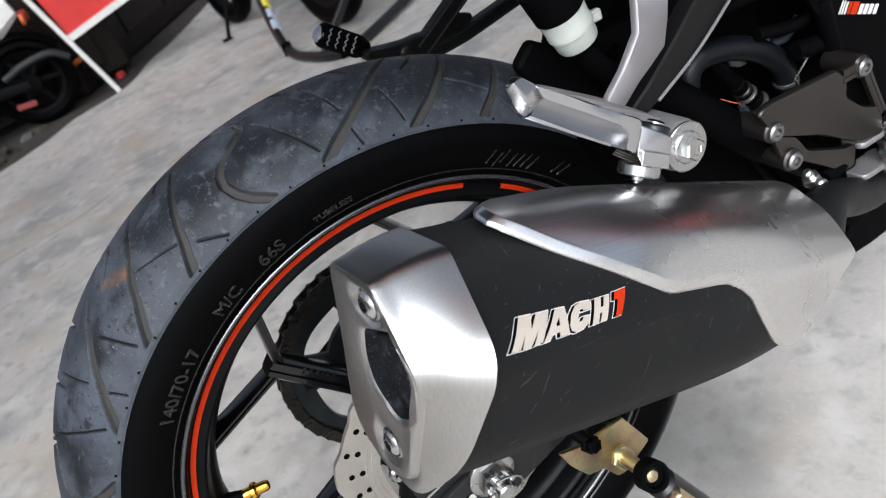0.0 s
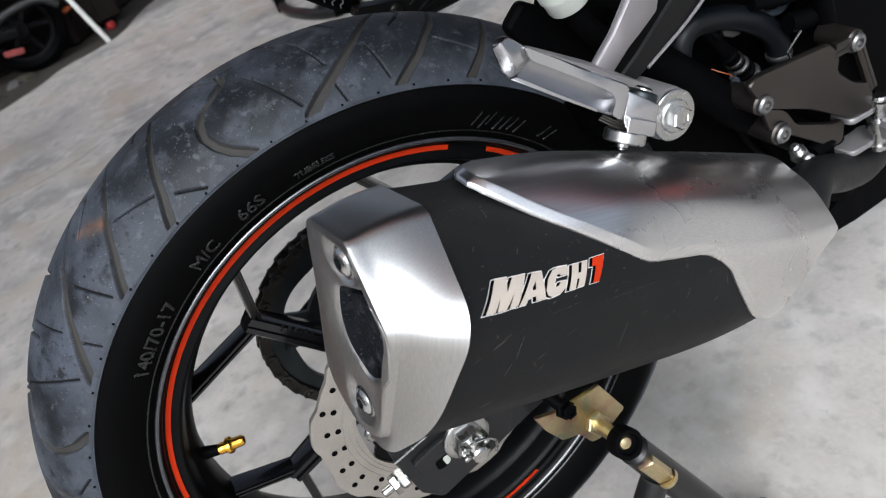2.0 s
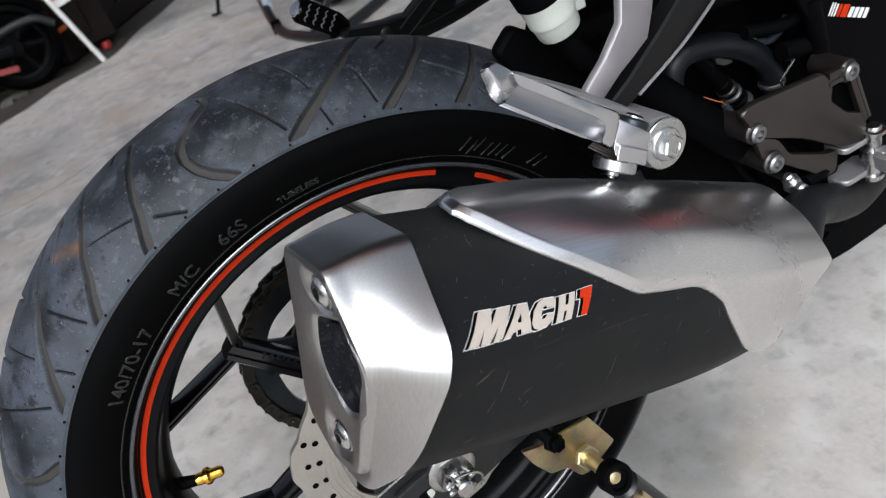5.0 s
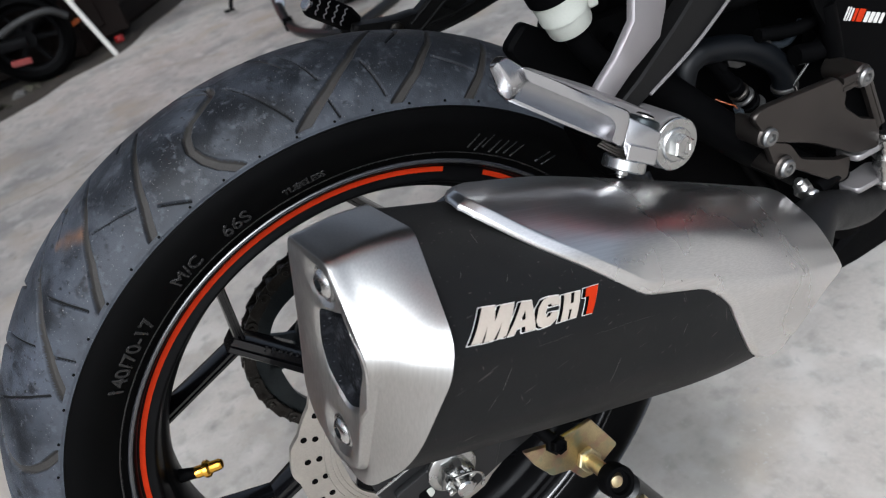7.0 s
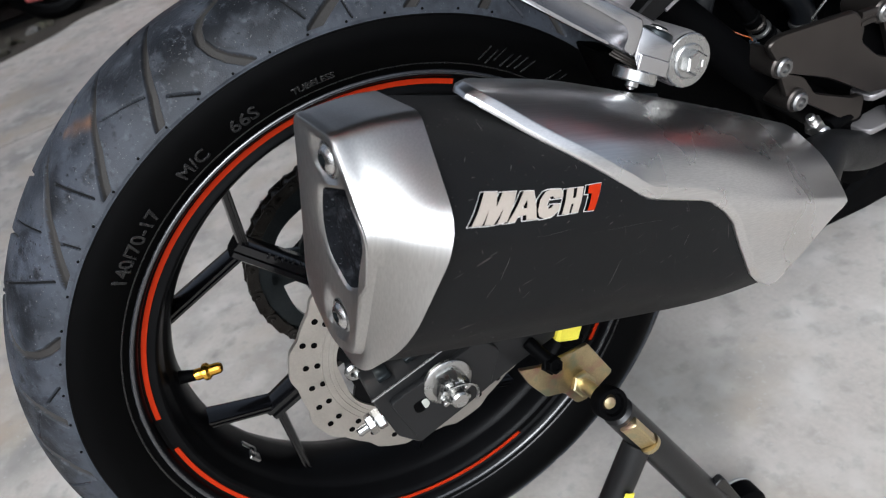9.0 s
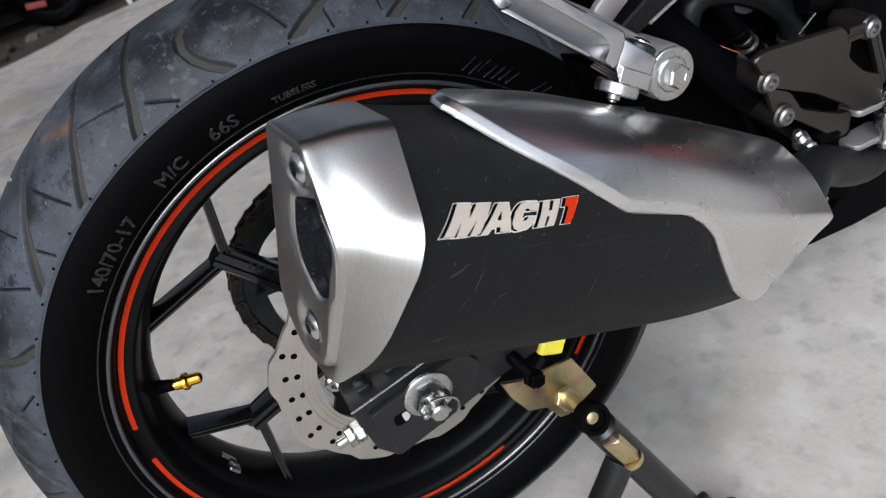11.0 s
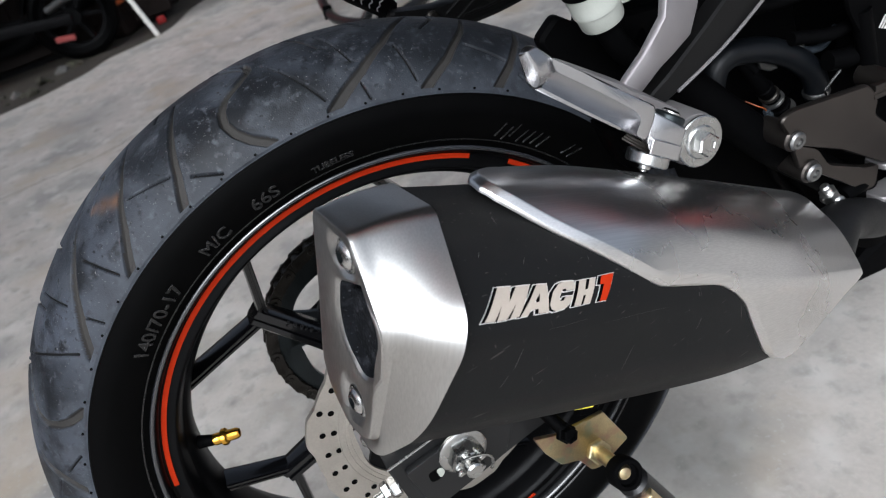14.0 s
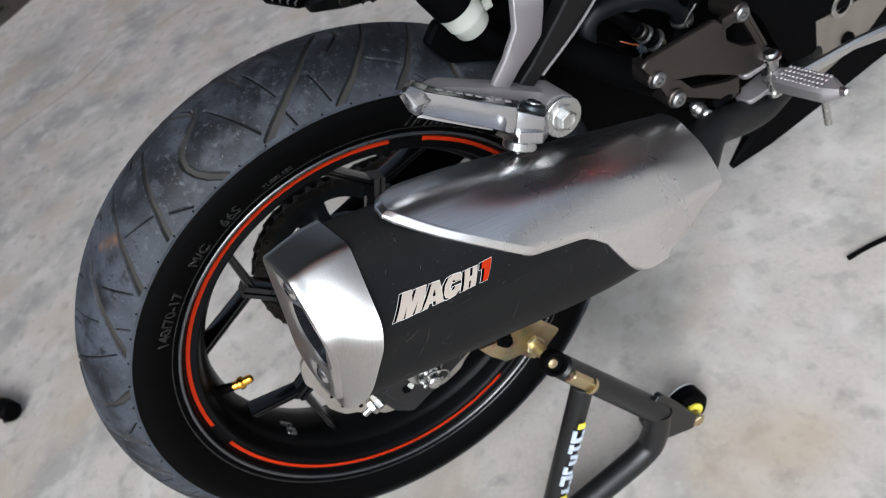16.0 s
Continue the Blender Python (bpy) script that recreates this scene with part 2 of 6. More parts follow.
def lathe(bm, profile, centre=(0, 0, 0), axis=(1, 0, 0), seg=48, caps=True, mat=0, turn=0.0):
    """profile: (along the axis, radius) rows."""
    a, u, w = basis(axis)
    c = Vector(centre)
    loops = []
    for x, r in profile:
        loops.append([c + a * x + (u * math.cos(turn + 2 * math.pi * i / seg) + w * math.sin(turn + 2 * math.pi * i / seg)) * r for i in range(seg)])
    rings(bm, loops, caps=caps, mat=mat)
    return bm


def ring_solid(bm, profile, centre=(0, 0, 0), axis=(1, 0, 0), seg=96, mat=0):
    """A closed profile (along, radius) turned all the way round."""
    a, u, w = basis(axis)
    c = Vector(centre)
    vs = []
    for i in range(seg):
        t = 2 * math.pi * i / seg
        d = u * math.cos(t) + w * math.sin(t)
        vs.append([bm.verts.new(c + a * x + d * r) for x, r in profile])
    k = len(profile)
    for i in range(seg):
        for j in range(k):
            f = bm.faces.new((vs[i][j], vs[(i + 1) % seg][j], vs[(i + 1) % seg][(j + 1) % k], vs[i][(j + 1) % k]))
            f.material_index = mat
    return bm


def rod(bm, p0, p1, r, r1=None, seg=20, edge=0.0015, mat=0):
    """A round bar with softened ends."""
    p0, p1 = Vector(p0), Vector(p1)
    d = (p1 - p0).length
    r1 = r if r1 is None else r1
    e = min(edge, r * 0.4, r1 * 0.4, d * 0.3)
    return lathe(bm, [(0, r - e), (e, r), (d - e, r1), (d, r1 - e)], p0, p1 - p0, seg, mat=mat)


def curve_points(pts, steps=8):
    """A smooth line through the points."""
    p = [Vector(q) for q in pts]
    p = [p[0] * 2 - p[1]] + p + [p[-1] * 2 - p[-2]]
    out = []
    for i in range(1, len(p) - 2):
        for k in range(steps):
            t = k / steps
            a, b, c, d = p[i - 1], p[i], p[i + 1], p[i + 2]
            out.append(0.5 * ((2 * b) + (c - a) * t + (2 * a - 5 * b + 4 * c - d) * t * t + (3 * b - a - 3 * c + d) * t ** 3))
    return out + [p[-2]]


def tube(bm, pts, r, seg=16, steps=8, mat=0, flat=1.0, up=(0, 0, 1)):
    """A tube swept along a smooth line; flat squeezes it."""
    line = curve_points(pts, steps) if steps > 1 else [Vector(q) for q in pts]
    loops = []
    ref = Vector(up)
    for i, p in enumerate(line):
        t = (line[min(i + 1, len(line) - 1)] - line[max(i - 1, 0)]).normalized()
        s = t.cross(ref)
        s = s.normalized() if s.length > 1e-4 else t.orthogonal().normalized()
        w = s.cross(t)
        rr = r(i / (len(line) - 1)) if callable(r) else r
        loops.append([p + (s * math.cos(2 * math.pi * k / seg) + w * math.sin(2 * math.pi * k / seg) * flat) * rr for k in range(seg)])
    rings(bm, loops, mat=mat)
    return bm


def round_corners(poly, r, n=4):
    """A closed 2D outline with its corners rounded by about r."""
    out = []
    for i, b in enumerate(poly):
        a, c = Vector(poly[i - 1]), Vector(poly[(i + 1) % len(poly)])
        b = Vector(b)
        da, dc = (a - b), (c - b)
        ra, rc = min(r, da.length * 0.45), min(r, dc.length * 0.45)
        p, q = b + da.normalized() * ra, b + dc.normalized() * rc
        for k in range(n + 1):
            t = k / n
            out.append(p * (1 - t) ** 2 + b * 2 * t * (1 - t) + q * t * t)
    return out


def slab(bm, poly, o, ex, ey, thick, r=0.004, edge=0.001, n=4, mat=0, holes=()):
    """A plate: a 2D outline in the plane (o, ex, ey), thickness along ex x ey, edges softened."""
    o, ex, ey = Vector(o), Vector(ex).normalized(), Vector(ey)
    ey = (ey - ex * ey.dot(ex)).normalized()
    ez = ex.cross(ey)
    pts = round_corners(poly, r, n) if r else [Vector(p) for p in poly]
    cx = sum((p for p in pts), Vector((0, 0))) / len(pts)
    loops = []
    for z, e in ((0, edge), (edge, 0), (thick - edge, 0), (thick, edge)):
        ring = []
        for p in pts:
            d = p - cx
            q = p - d.normalized() * min(e, d.length * 0.3)
            ring.append(o + ex * q.x + ey * q.y + ez * z)
        loops.append(ring)
    rings(bm, loops, mat=mat)
    return bm


def block(bm, size, m=None, edge=0.002, mat=0):
    """A box of the given size about its centre, edges softened."""
    sx, sy, sz = (v / 2 for v in size)
    e = min(edge, sx * 0.4, sy * 0.4, sz * 0.4)
    m = m or Matrix()
    loops = []
    for z, i in ((-sz, e), (-sz + e, 0), (sz - e, 0), (sz, e)):
        x, y, c = sx - i, sy - i, e
        ring = [(x - c, -y), (x, -y + c), (x, y - c), (x - c, y), (-x + c, y), (-x, y - c), (-x, -y + c), (-x + c, -y)]
        loops.append([m @ Vector((a, b, z)) for a, b in ring])
    rings(bm, loops, mat=mat)
    return bm


def nut(bm, p, axis, r, h, mat=0, turn=0.3):
    """A hexagon head with a chamfer."""
    return lathe(bm, [(0, r), (h * 0.8, r), (h, r * 0.86)], p, axis, 6, mat=mat, turn=turn)


def cap_screw(p, axis, r, h, mat, parent, name="bolt", label=""):
    """A round-headed screw with a hexagon socket."""
    bm = bmesh.new()
    a = Vector(axis).normalized()
    p = Vector(p)
    lathe(bm, [(0, r), (h * 0.6, r), (h, r * 0.8), (h, r * 0.48)], p, a, 20, caps=False)
    lathe(bm, [(h, r * 0.48), (h * 0.35, r * 0.44)], p, a, 20, caps=False)
    lathe(bm, [(h * 0.351, r * 0.44), (h * 0.35, 0.0002)], p, a, 20, caps=False)
    return part(name, bm, mat, parent, label)


# ---- the place ----
def setting(name, bm, mat, label, category):
    return tagged(part(name, bm, mat, None, label), "", category, "", "structure")


bm = bmesh.new()
block(bm, (60, 60, 0.3), pose(0, 0, -0.15))
floor = setting("floor", bm, M_FLOOR, "worn grey concrete workshop floor with dark stains", "floor")
bm = bmesh.new()
walk_line = curve_points([(-2.20, -1.6, 0), (-2.30, -.9, 0), (-2.34, -.45, 0), (-2.43, -.25, 0), (-2.38, .0, 0), (-2.39, .3, 0), (-2.45, .9, 0), (-2.4, 1.6, 0)], 10)
rings(bm, [[q + Vector((-.004 - .004 * noise.noise(q * 9), 0, .0008)), q + Vector((.004 + .004 * noise.noise(q * 7), 0, .0008))] for q in walk_line], closed=False, caps=False)
part("trowel_joint", bm, material("dirty_joint", (0.24, 0.225, 0.205), 0.85, var=0.35, scale=30), floor)
# unseen dark wall, added far off to darken reflections in the steel
bm = bmesh.new()
block(bm, (0.2, 40.0, 4.0), pose(-14.0, -1.0, 1.9))
setting("screen_west", bm, M_WALL, "plain dark brown wall far off, unseen, added to darken reflections", "wall")
# dark wall out of view, added to keep low light off the tread
bm = bmesh.new()
block(bm, (7.0, 0.2, 2.4), pose(-1.0, -3.6, 1.2))
setting("screen_south", bm, M_WALL, "plain dark brown wall out of view, added to block low light", "wall")
# overhead panel out of view, sized to shape the sky's light
bm = bmesh.new()
block(bm, (2.4, 7.0, 0.2), pose(0.4, -1.1, 4.0))
setting("ceiling", bm, M_CEIL, "plain pale panel overhead, unseen, added to shape the light", "ceiling")
# unseen red strips, added so the steel mirrors a red line
for name, size, at in (("red_strip_east", (.012, 7.0, .34), (1.62, -1.1, 3.75)), ("red_strip_south", (2.4, .012, .34), (.4, -4.62, 3.75))):
    bm = bmesh.new()
    block(bm, size, pose(*at))
    setting(name, bm, M_RED_STRIP, "red strip at the overhead panel's edge, unseen, added for its reflection", "trim")

# ---- the motorcycle ----
ZC = 0.3675
bike = thing("motorcycle", pose(0, 0, ZC, 0, 3, 0), "black sport motorcycle with red rim stripes on a paddock stand", "motorcycle")

# tyre: half profile (across, radius), tread from the crown to the shoulder at 0.081 along the arc
HALF = [(0, .3145), (.012, .3138), (.024, .3115), (.036, .307), (.047, .300), (.056, .2905), (.063, .280), (.0658, .274), (.0685, .264), (.0675, .255), (.0622, .243), (.0562, .234), (.0535, .228)]
SHOULDER = 0.0815
# one of seven repeats of the tread: (degrees, metres from the crown), then the width at both ends
GROOVES = [
    ([(95.5, .0012), (95.3, .0085), (95.5, .0135), (96.2, .018), (97.8, .0242), (99.9, .0306), (101.2, .039), (101.7, .0488), (101.2, .0586), (100.0, .0676), (97.4, .0785)], .0052, .0078),
    ([(98.9, -.0224), (96.8, -.009), (95.5, .0020)], .0014, .0034),
    ([(106.0, -.006), (107.0, .010), (108.4, .031), (110.6, .057), (113.0, .077)], .0018, .0085),
    ([(113.6, -.022), (115.2, .004), (117.0, .026), (120.7, .055), (125.0, .077)], .0018, .0085),
    ([(122.6, -.014), (125.5, .008), (129.0, .033), (133.6, .055), (139.4, .0765)], .0025, .0092),
    ([(93.7, .016), (91.2, .040), (88.4, .067)], .0018, .0024),
    ([(136.8, .003), (134.4, .0455)], .0017, .0019),
    ([(127.8, .040), (126.2, .0695)], .0022, .0022),
    ([(134.2, .0630), (133.6, .076)], .0020, .0020),
    ([(117.6, .042), (111.6, .054)], .0018, .0020),
    ([(109.2, .0645), (105.8, .076)], .0020, .0020),
]
PERIOD = 360 / 7


def arc_profile(step_tread, step_side):
    p = curve_points([(x, r, 0) for x, r in HALF], 12)
    arc = [0.0]
    for a, b in zip(p, p[1:]):
        arc.append(arc[-1] + (b - a).length)
    arc, xs, rs = np.array(arc), np.array([q.x for q in p]), np.array([q.y for q in p])
    side = np.linspace(SHOULDER + 0.006, arc[-1], step_side)
    far = np.r_[np.arange(0.0404, SHOULDER, 0.004), side]
    marks = np.r_[-far[::-1], np.arange(-0.0400, SHOULDER + 0.004, step_tread), side]
    return marks, np.sign(marks) * np.interp(abs(marks), arc, xs), np.interp(abs(marks), arc, rs)


def smooth_step(t):
    t = np.clip(t, 0, 1)
    return t * t * (3 - 2 * t)


def groove_depth(theta, sigma):
    """Depth of the tread cut at angle theta (degrees) and arc sigma (metres): arrays."""
    depth, thin = np.zeros(theta.shape), np.zeros(theta.shape, bool)
    for side, shift in ((1, 0.0), (-1, 24.0)):
        for line, w0, w1 in GROOVES:
            lo = min(a for a, _ in line)
            th = (theta - shift - lo + 8) % PERIOD + lo - 8
            sg = sigma * side
            u, scale = th * (0.3 * math.pi / 180), 0.3 * math.pi / 180
            for i, ((a0, s0), (a1, s1)) in enumerate(zip(line, line[1:])):
                p0, d = np.array((a0 * scale, s0)), np.array(((a1 - a0) * scale, s1 - s0))
                t = np.clip(((u - p0[0]) * d[0] + (sg - p0[1]) * d[1]) / (d @ d), 0, 1)
                dist = np.hypot(u - p0[0] - t * d[0], sg - p0[1] - t * d[1])
                w = (w0 + (w1 - w0) * (i + t) / (len(line) - 1)) / 2
                cut = smooth_step((w + 0.0004 - dist) / (0.0018 if w1 > .004 else 0.0010)) * (0.0034 if w1 > .004 else 0.0024)
                if w1 > .004:
                    cut = cut * (sg < line[-1][1])
                thin = np.where(cut > depth, w1 < .004, thin)
                depth = np.maximum(depth, cut)
    return depth, thin


def build_tyre():
    sig, xs, rs = arc_profile(0.0005, 16)
    angles = np.r_[np.arange(40, 222, 0.1), np.arange(222, 400, 2.0)]
    th, sg = np.meshgrid(angles, sig, indexing="ij")
    depth, thin = groove_depth(th, sg)
    depth = depth * (np.abs(sg) < SHOULDER - 0.002)
    # shallow bead line where tread and sidewall meet
    depth = np.where(np.abs(np.abs(sg) - SHOULDER) < 0.0011, 0.0006, depth)
    r = rs[None, :] - depth
    x = np.broadcast_to(xs[None, :], r.shape) - np.sign(sg) * depth * np.clip((np.abs(sg) - .03) / .06, 0, 1)
    a = np.radians(th)
    verts = np.stack([x, r * np.cos(a), r * np.sin(a)], -1).reshape(-1, 3)
    n, k = th.shape
    i, j = np.meshgrid(np.arange(n), np.arange(k - 1), indexing="ij")
    i2 = (i + 1) % n
    faces = np.stack([i * k + j, i2 * k + j, i2 * k + j + 1, i * k + j + 1], -1).reshape(-1, 4)
    me = bpy.data.meshes.new("tyre")
    me.from_pydata(verts.tolist(), [], faces.tolist())
    for m in (M_TREAD, M_SIDEWALL, M_GROOVE, M_SIPE):
        me.materials.append(m)
    sm = np.abs((sg[i, j] + sg[i, j + 1]) / 2)
    idx = np.where(sm > SHOULDER, 1, np.where((depth[i, j] + depth[i2, j + 1]) / 2 > 0.0014, 2, 0))
    idx = np.where((idx == 2) & thin[i, j], 3, idx)
    me.polygons.foreach_set("material_index", idx.reshape(-1).astype(np.int32))
    me.polygons.foreach_set("use_smooth", np.ones(len(faces), bool))
    me.update()
    ob = new("tyre", me)
    ob.parent = bike
    return tagged(ob, "dusty grey tread and black sidewall, worn road tyre")


tyre = build_tyre()


def polar(r, deg, x):
    return Vector((x, r * math.cos(radians(deg)), r * math.sin(radians(deg))))


# rim
bm = bmesh.new()
ring_solid(bm, [(-.059, .229), (-.060, .222), (-.052, .2185), (-.047, .211), (-.036, .2052), (-.030, .2010), (-.012, .194), (.010, .194), (.022, .1965), (.0290, .2005), (.0310, .2030), (.0335, .2040), (.0362, .2046), (.0455, .2080),
                (.0488, .2098), (.0500, .2116), (.0496, .2140), (.0480, .2168), (.0475, .2222), (.0482, .2236), (.0510, .2242), (.0540, .2250), (.0560, .2268), (.0564, .2285), (.052, .2275), (.044, .216), (-.044, .216), (-.052, .226)], seg=180)
rim = part("rim", bm, M_RIM, bike, "gloss black cast wheel rim", 30)
bm = bmesh.new()
ring_solid(bm, [(.0556, .2270), (.0572, .2276), (.0580, .2288), (.0578, .2302), (.0566, .2310), (.0550, .2300)], seg=180)
part("rim_lip", bm, M_LIP, rim, "glossy rounded edge of the rim", 50)
bm = bmesh.new()
ring_solid(bm, [(.0560, .2352), (.0576, .2356), (.0584, .2366), (.0582, .2376), (.0566, .2376)], seg=180)
part("bead_line", bm, M_LETTER, tyre, "raised bead line of the tyre", 50)


def stripe(a0, a1, r0=.2176, r1=.2216, x0=.0482, x1=.0478):
    bm = bmesh.new()
    n = max(4, int(abs(a1 - a0) / 2))
    loops = []
    for i in range(n + 1):
        a = a0 + (a1 - a0) * i / n
        loops.append([polar(r0, a, x0), polar(r1, a, x1), polar(r1 + .0003, a, x1 + .0006), polar(r0 + .0002, a, x0 + .0006)])
    rings(bm, loops)
    return part("stripe", bm, M_RED, rim, "red adhesive rim stripe")


for a0, a1 in ((62.5, 172.6), (182, 289), (322, 413)):
    stripe(a0, a1)

# hub and five Y spokes
bm = bmesh.new()
lathe(bm, [(-.080, .02), (-.080, .046), (-.058, .05), (-.04, .055), (-.03, .044), (.03, .042), (.045, .052), (.062, .052), (.062, .02)], seg=40)
part("hub", bm, M_RIM, bike, "black cast wheel hub")


def bar(bm, p0, p1, w0, w1, t0, t1, mat=0):
    """A tapered cast bar with a ridge: w across the wheel's plane, t along the axle."""
    p0, p1 = Vector(p0), Vector(p1)
    d = (p1 - p0).normalized()
    s = d.cross(Vector((1, 0, 0))).normalized()
    e = d.cross(s)
    loops = []
    for p, w, t in ((p0, w0, t0), ((p0 + p1) / 2, (w0 + w1) / 2 * .94, (t0 + t1) / 2), (p1, w1, t1)):
        sect = [(-.5, -.38), (-.38, -.5), (.38, -.5), (.5, -.38), (.5, .38), (.38, .5), (.12, .5), (.08, .40), (-.08, .40), (-.12, .5), (-.38, .5), (-.5, .38)]
        loops.append([p + s * (a * w) - e * (b * t) for a, b in sect])
    rings(bm, loops, mat=mat)


for k in range(5):
    c = 131.5 + 72 * k
    bm = bmesh.new()
    j = polar(.156, c, -.003)
    bar(bm, polar(.040, c, .004), j, .020, .0165, .034, .022)
    for s in (-1, 1):
        bar(bm, polar(.149, c + s * 1.5, -.003), polar(.200, c + 4 + s * 19, .004), .0088, .0078, .020, .024)
    ob = part("spoke", bm, M_SPOKE, bike, "black Y-shaped cast spoke")
    if k == 0:
        for i, (w, r) in enumerate(((.004, .132), (.005, .126), (.005, .120), (.002, .1155), (.005, .111), (.003, .105))):
            bm = bmesh.new()
            a = 128.1 - (.132 - r) * 85
            bar(bm, polar(r, a - .9, .0165 + (.132 - r) * .10), polar(r - .0006, a + 1.0, .0165 + (.132 - r) * .10), w * .45, w * .45, .003, .003)
            part("cast_mark", bm, M_LETTER, ob)

# valve and balance weight
bm = bmesh.new()
rod(bm, (.014, -.196, .0325), (.0235, -.1785, .0333), .0062, .0048)
valve = part("valve", bm, M_PLASTIC, bike, "black rubber tyre valve")
bm = bmesh.new()
p0, p1 = Vector((.0233, -.1790, .0333)), Vector((.0305, -.1560, .0340))
ax = p1 - p0
lathe(bm, [(0, .0044), (.0005, .0052), (.005, .0052), (.0062, .0046), (.0066, .0056), (.0080, .0074), (.0115, .0074), (.0130, .0054), (.0135, .0050), (.021, .0048), (.0232, .0036), (.0240, .0012)], p0, ax, 10, turn=.4)
part("valve_cap", bm, M_GOLD, valve, "gold anodised valve cap")
bm = bmesh.new()
for i, (w, d) in enumerate(((.006, .018), (.010, .012))):
    block(bm, (w, d, .004), Matrix.Translation(polar(.1945, 205 + i * 1.5, .008 + i * .010)) @ pose(0, 0, 0, 115 + i * 1.5, 0, 0), .001)
part("balance_weight", bm, M_ZINC, rim, "stick-on steel balance weights")


# brake disc with a waved rim and pairs of holes
def disc(bm, r_in, r_out, x, th, waves, amp, seg=240):
    outer, inner = [], []
    for i in range(seg):
        a = 360 * i / seg
        w = r_out + amp * min(1, max(-1, 2.2 * math.cos(math.radians(a * waves))))
        wi = r_in + 0.5 * amp * math.cos(math.radians(a * waves))
        outer.append((w, a))
        inner.append((wi, a))
    vs = []
    for ring, xx in ((inner, x), (outer, x), (outer, x + th), (inner, x + th)):
        vs.append([bm.verts.new(polar(r, a, xx)) for r, a in ring])
    for q in range(4):
        A, B = vs[q], vs[(q + 1) % 4]
        for i in range(seg):
            bm.faces.new((A[i], A[(i + 1) % seg], B[(i + 1) % seg], B[i]))


bm = bmesh.new()
disc(bm, .073, .1115, .0745, .0045, 9, .0022)
brake = part("brake_disc", bm, M_DISC, bike, "waved steel brake disc with drilled holes", 30)
# black discs laid on the face paint the dark of the drilled holes
for k in range(28):
    a = 149.2 + k * 360 / 28
    r = (.1043, .1001, .0984, .1008)[k % 4]
    for q in (r, r - .0096):
        bm = bmesh.new()
        lathe(bm, [(0, .0027), (.0003, .0027)], polar(q, a, .0790), (1, 0, 0), 14)
        part("disc_hole_spot", bm, M_PLASTIC, brake, "thin black disc standing for a drilled hole")
for r in (.0775, .0815, .0868):
    bm = bmesh.new()
    ring_solid(bm, [(.0788, r - .0008), (.0794, r - .0003), (.0794, r + .0003), (.0788, r + .0008)], seg=120)
    part("disc_step", bm, M_DISC, brake)
bm = bmesh.new()
disc(bm, .040, .0725, .0725, .004, 5, .006)
part("disc_carrier", bm, M_RIM, bike, "black brake disc carrier")
for k in range(5):
    cap_screw(polar(.061, 177 + 72 * k, .0765), (1, 0, 0), .0085, .005, M_ZINC, bike, "disc_bolt", "bright disc bolt")

# sprocket and chain on the far side
bm = bmesh.new()
seg = 240
outer, inner = [], []
for i in range(seg):
    a = 360 * i / seg
    outer.append((.1035 + .0035 * math.cos(math.radians(a * 42)), a))
    inner.append((.083 + .003 * math.cos(math.radians(a * 5)), a))
vs = [[bm.verts.new(polar(r, a, xx)) for r, a in ring] for ring, xx in ((inner, -.091), (outer, -.091), (outer, -.085), (inner, -.085))]
for q in range(4):
    A, B = vs[q], vs[(q + 1) % 4]
    for i in range(seg):
        bm.faces.new((A[i], A[(i + 1) % seg], B[(i + 1) % seg], B[i]))
sprocket = part("sprocket", bm, M_SPROCKET, bike, "dark steel rear sprocket", 30)
for k in range(5):
    bm = bmesh.new()
    bar(bm, polar(.050, 72 * k + 20, -.088), polar(.088, 72 * k + 20, -.088), .034, .046, .006, .006)
    part("sprocket_arm", bm, M_SPROCKET, sprocket)
    bm = bmesh.new()
    nut(bm, polar(.062, 72 * k + 20, -.085), (1, 0, 0), .0075, .006)
    part("sprocket_nut", bm, M_ZINC_DIM, sprocket)
bm = bmesh.new()
ring_solid(bm, [(-.0915, .034), (-.0915, .060), (-.0850, .060), (-.0850, .034)], seg=80)
part("sprocket_hub", bm, M_SPROCKET, sprocket)


def link_mesh(wide):
    bm = bmesh.new()
    for sx in (-1, 1):
        out = []
        for i in range(24):
            a = 2 * math.pi * i / 24
            c = .0079 if math.cos(a) > 0 else -.0079
            out.append(Vector((c + .0066 * math.cos(a), (.0066 if abs(math.cos(a)) > .25 else .0052) * math.sin(a))))
        slab(bm, [tuple(p) for p in out], (sx * (wide - .001) - .001, 0, 0), (0, 1, 0), (0, 0, 1), .002, r=0, edge=.0003)
    rod(bm, (-wide - .002, -.0079, 0), (wide + .002, -.0079, 0), .0027, seg=10, edge=.0005)
    rod(bm, (-wide + .002, -.0079, 0), (wide - .002, -.0079, 0), .0048, seg=12, edge=.0003)
    finish(bm)
    me = bpy.data.meshes.new("chain_link")
    bm.to_mesh(me)
    bm.free()
    me.materials.append(M_CHAIN)
    return me


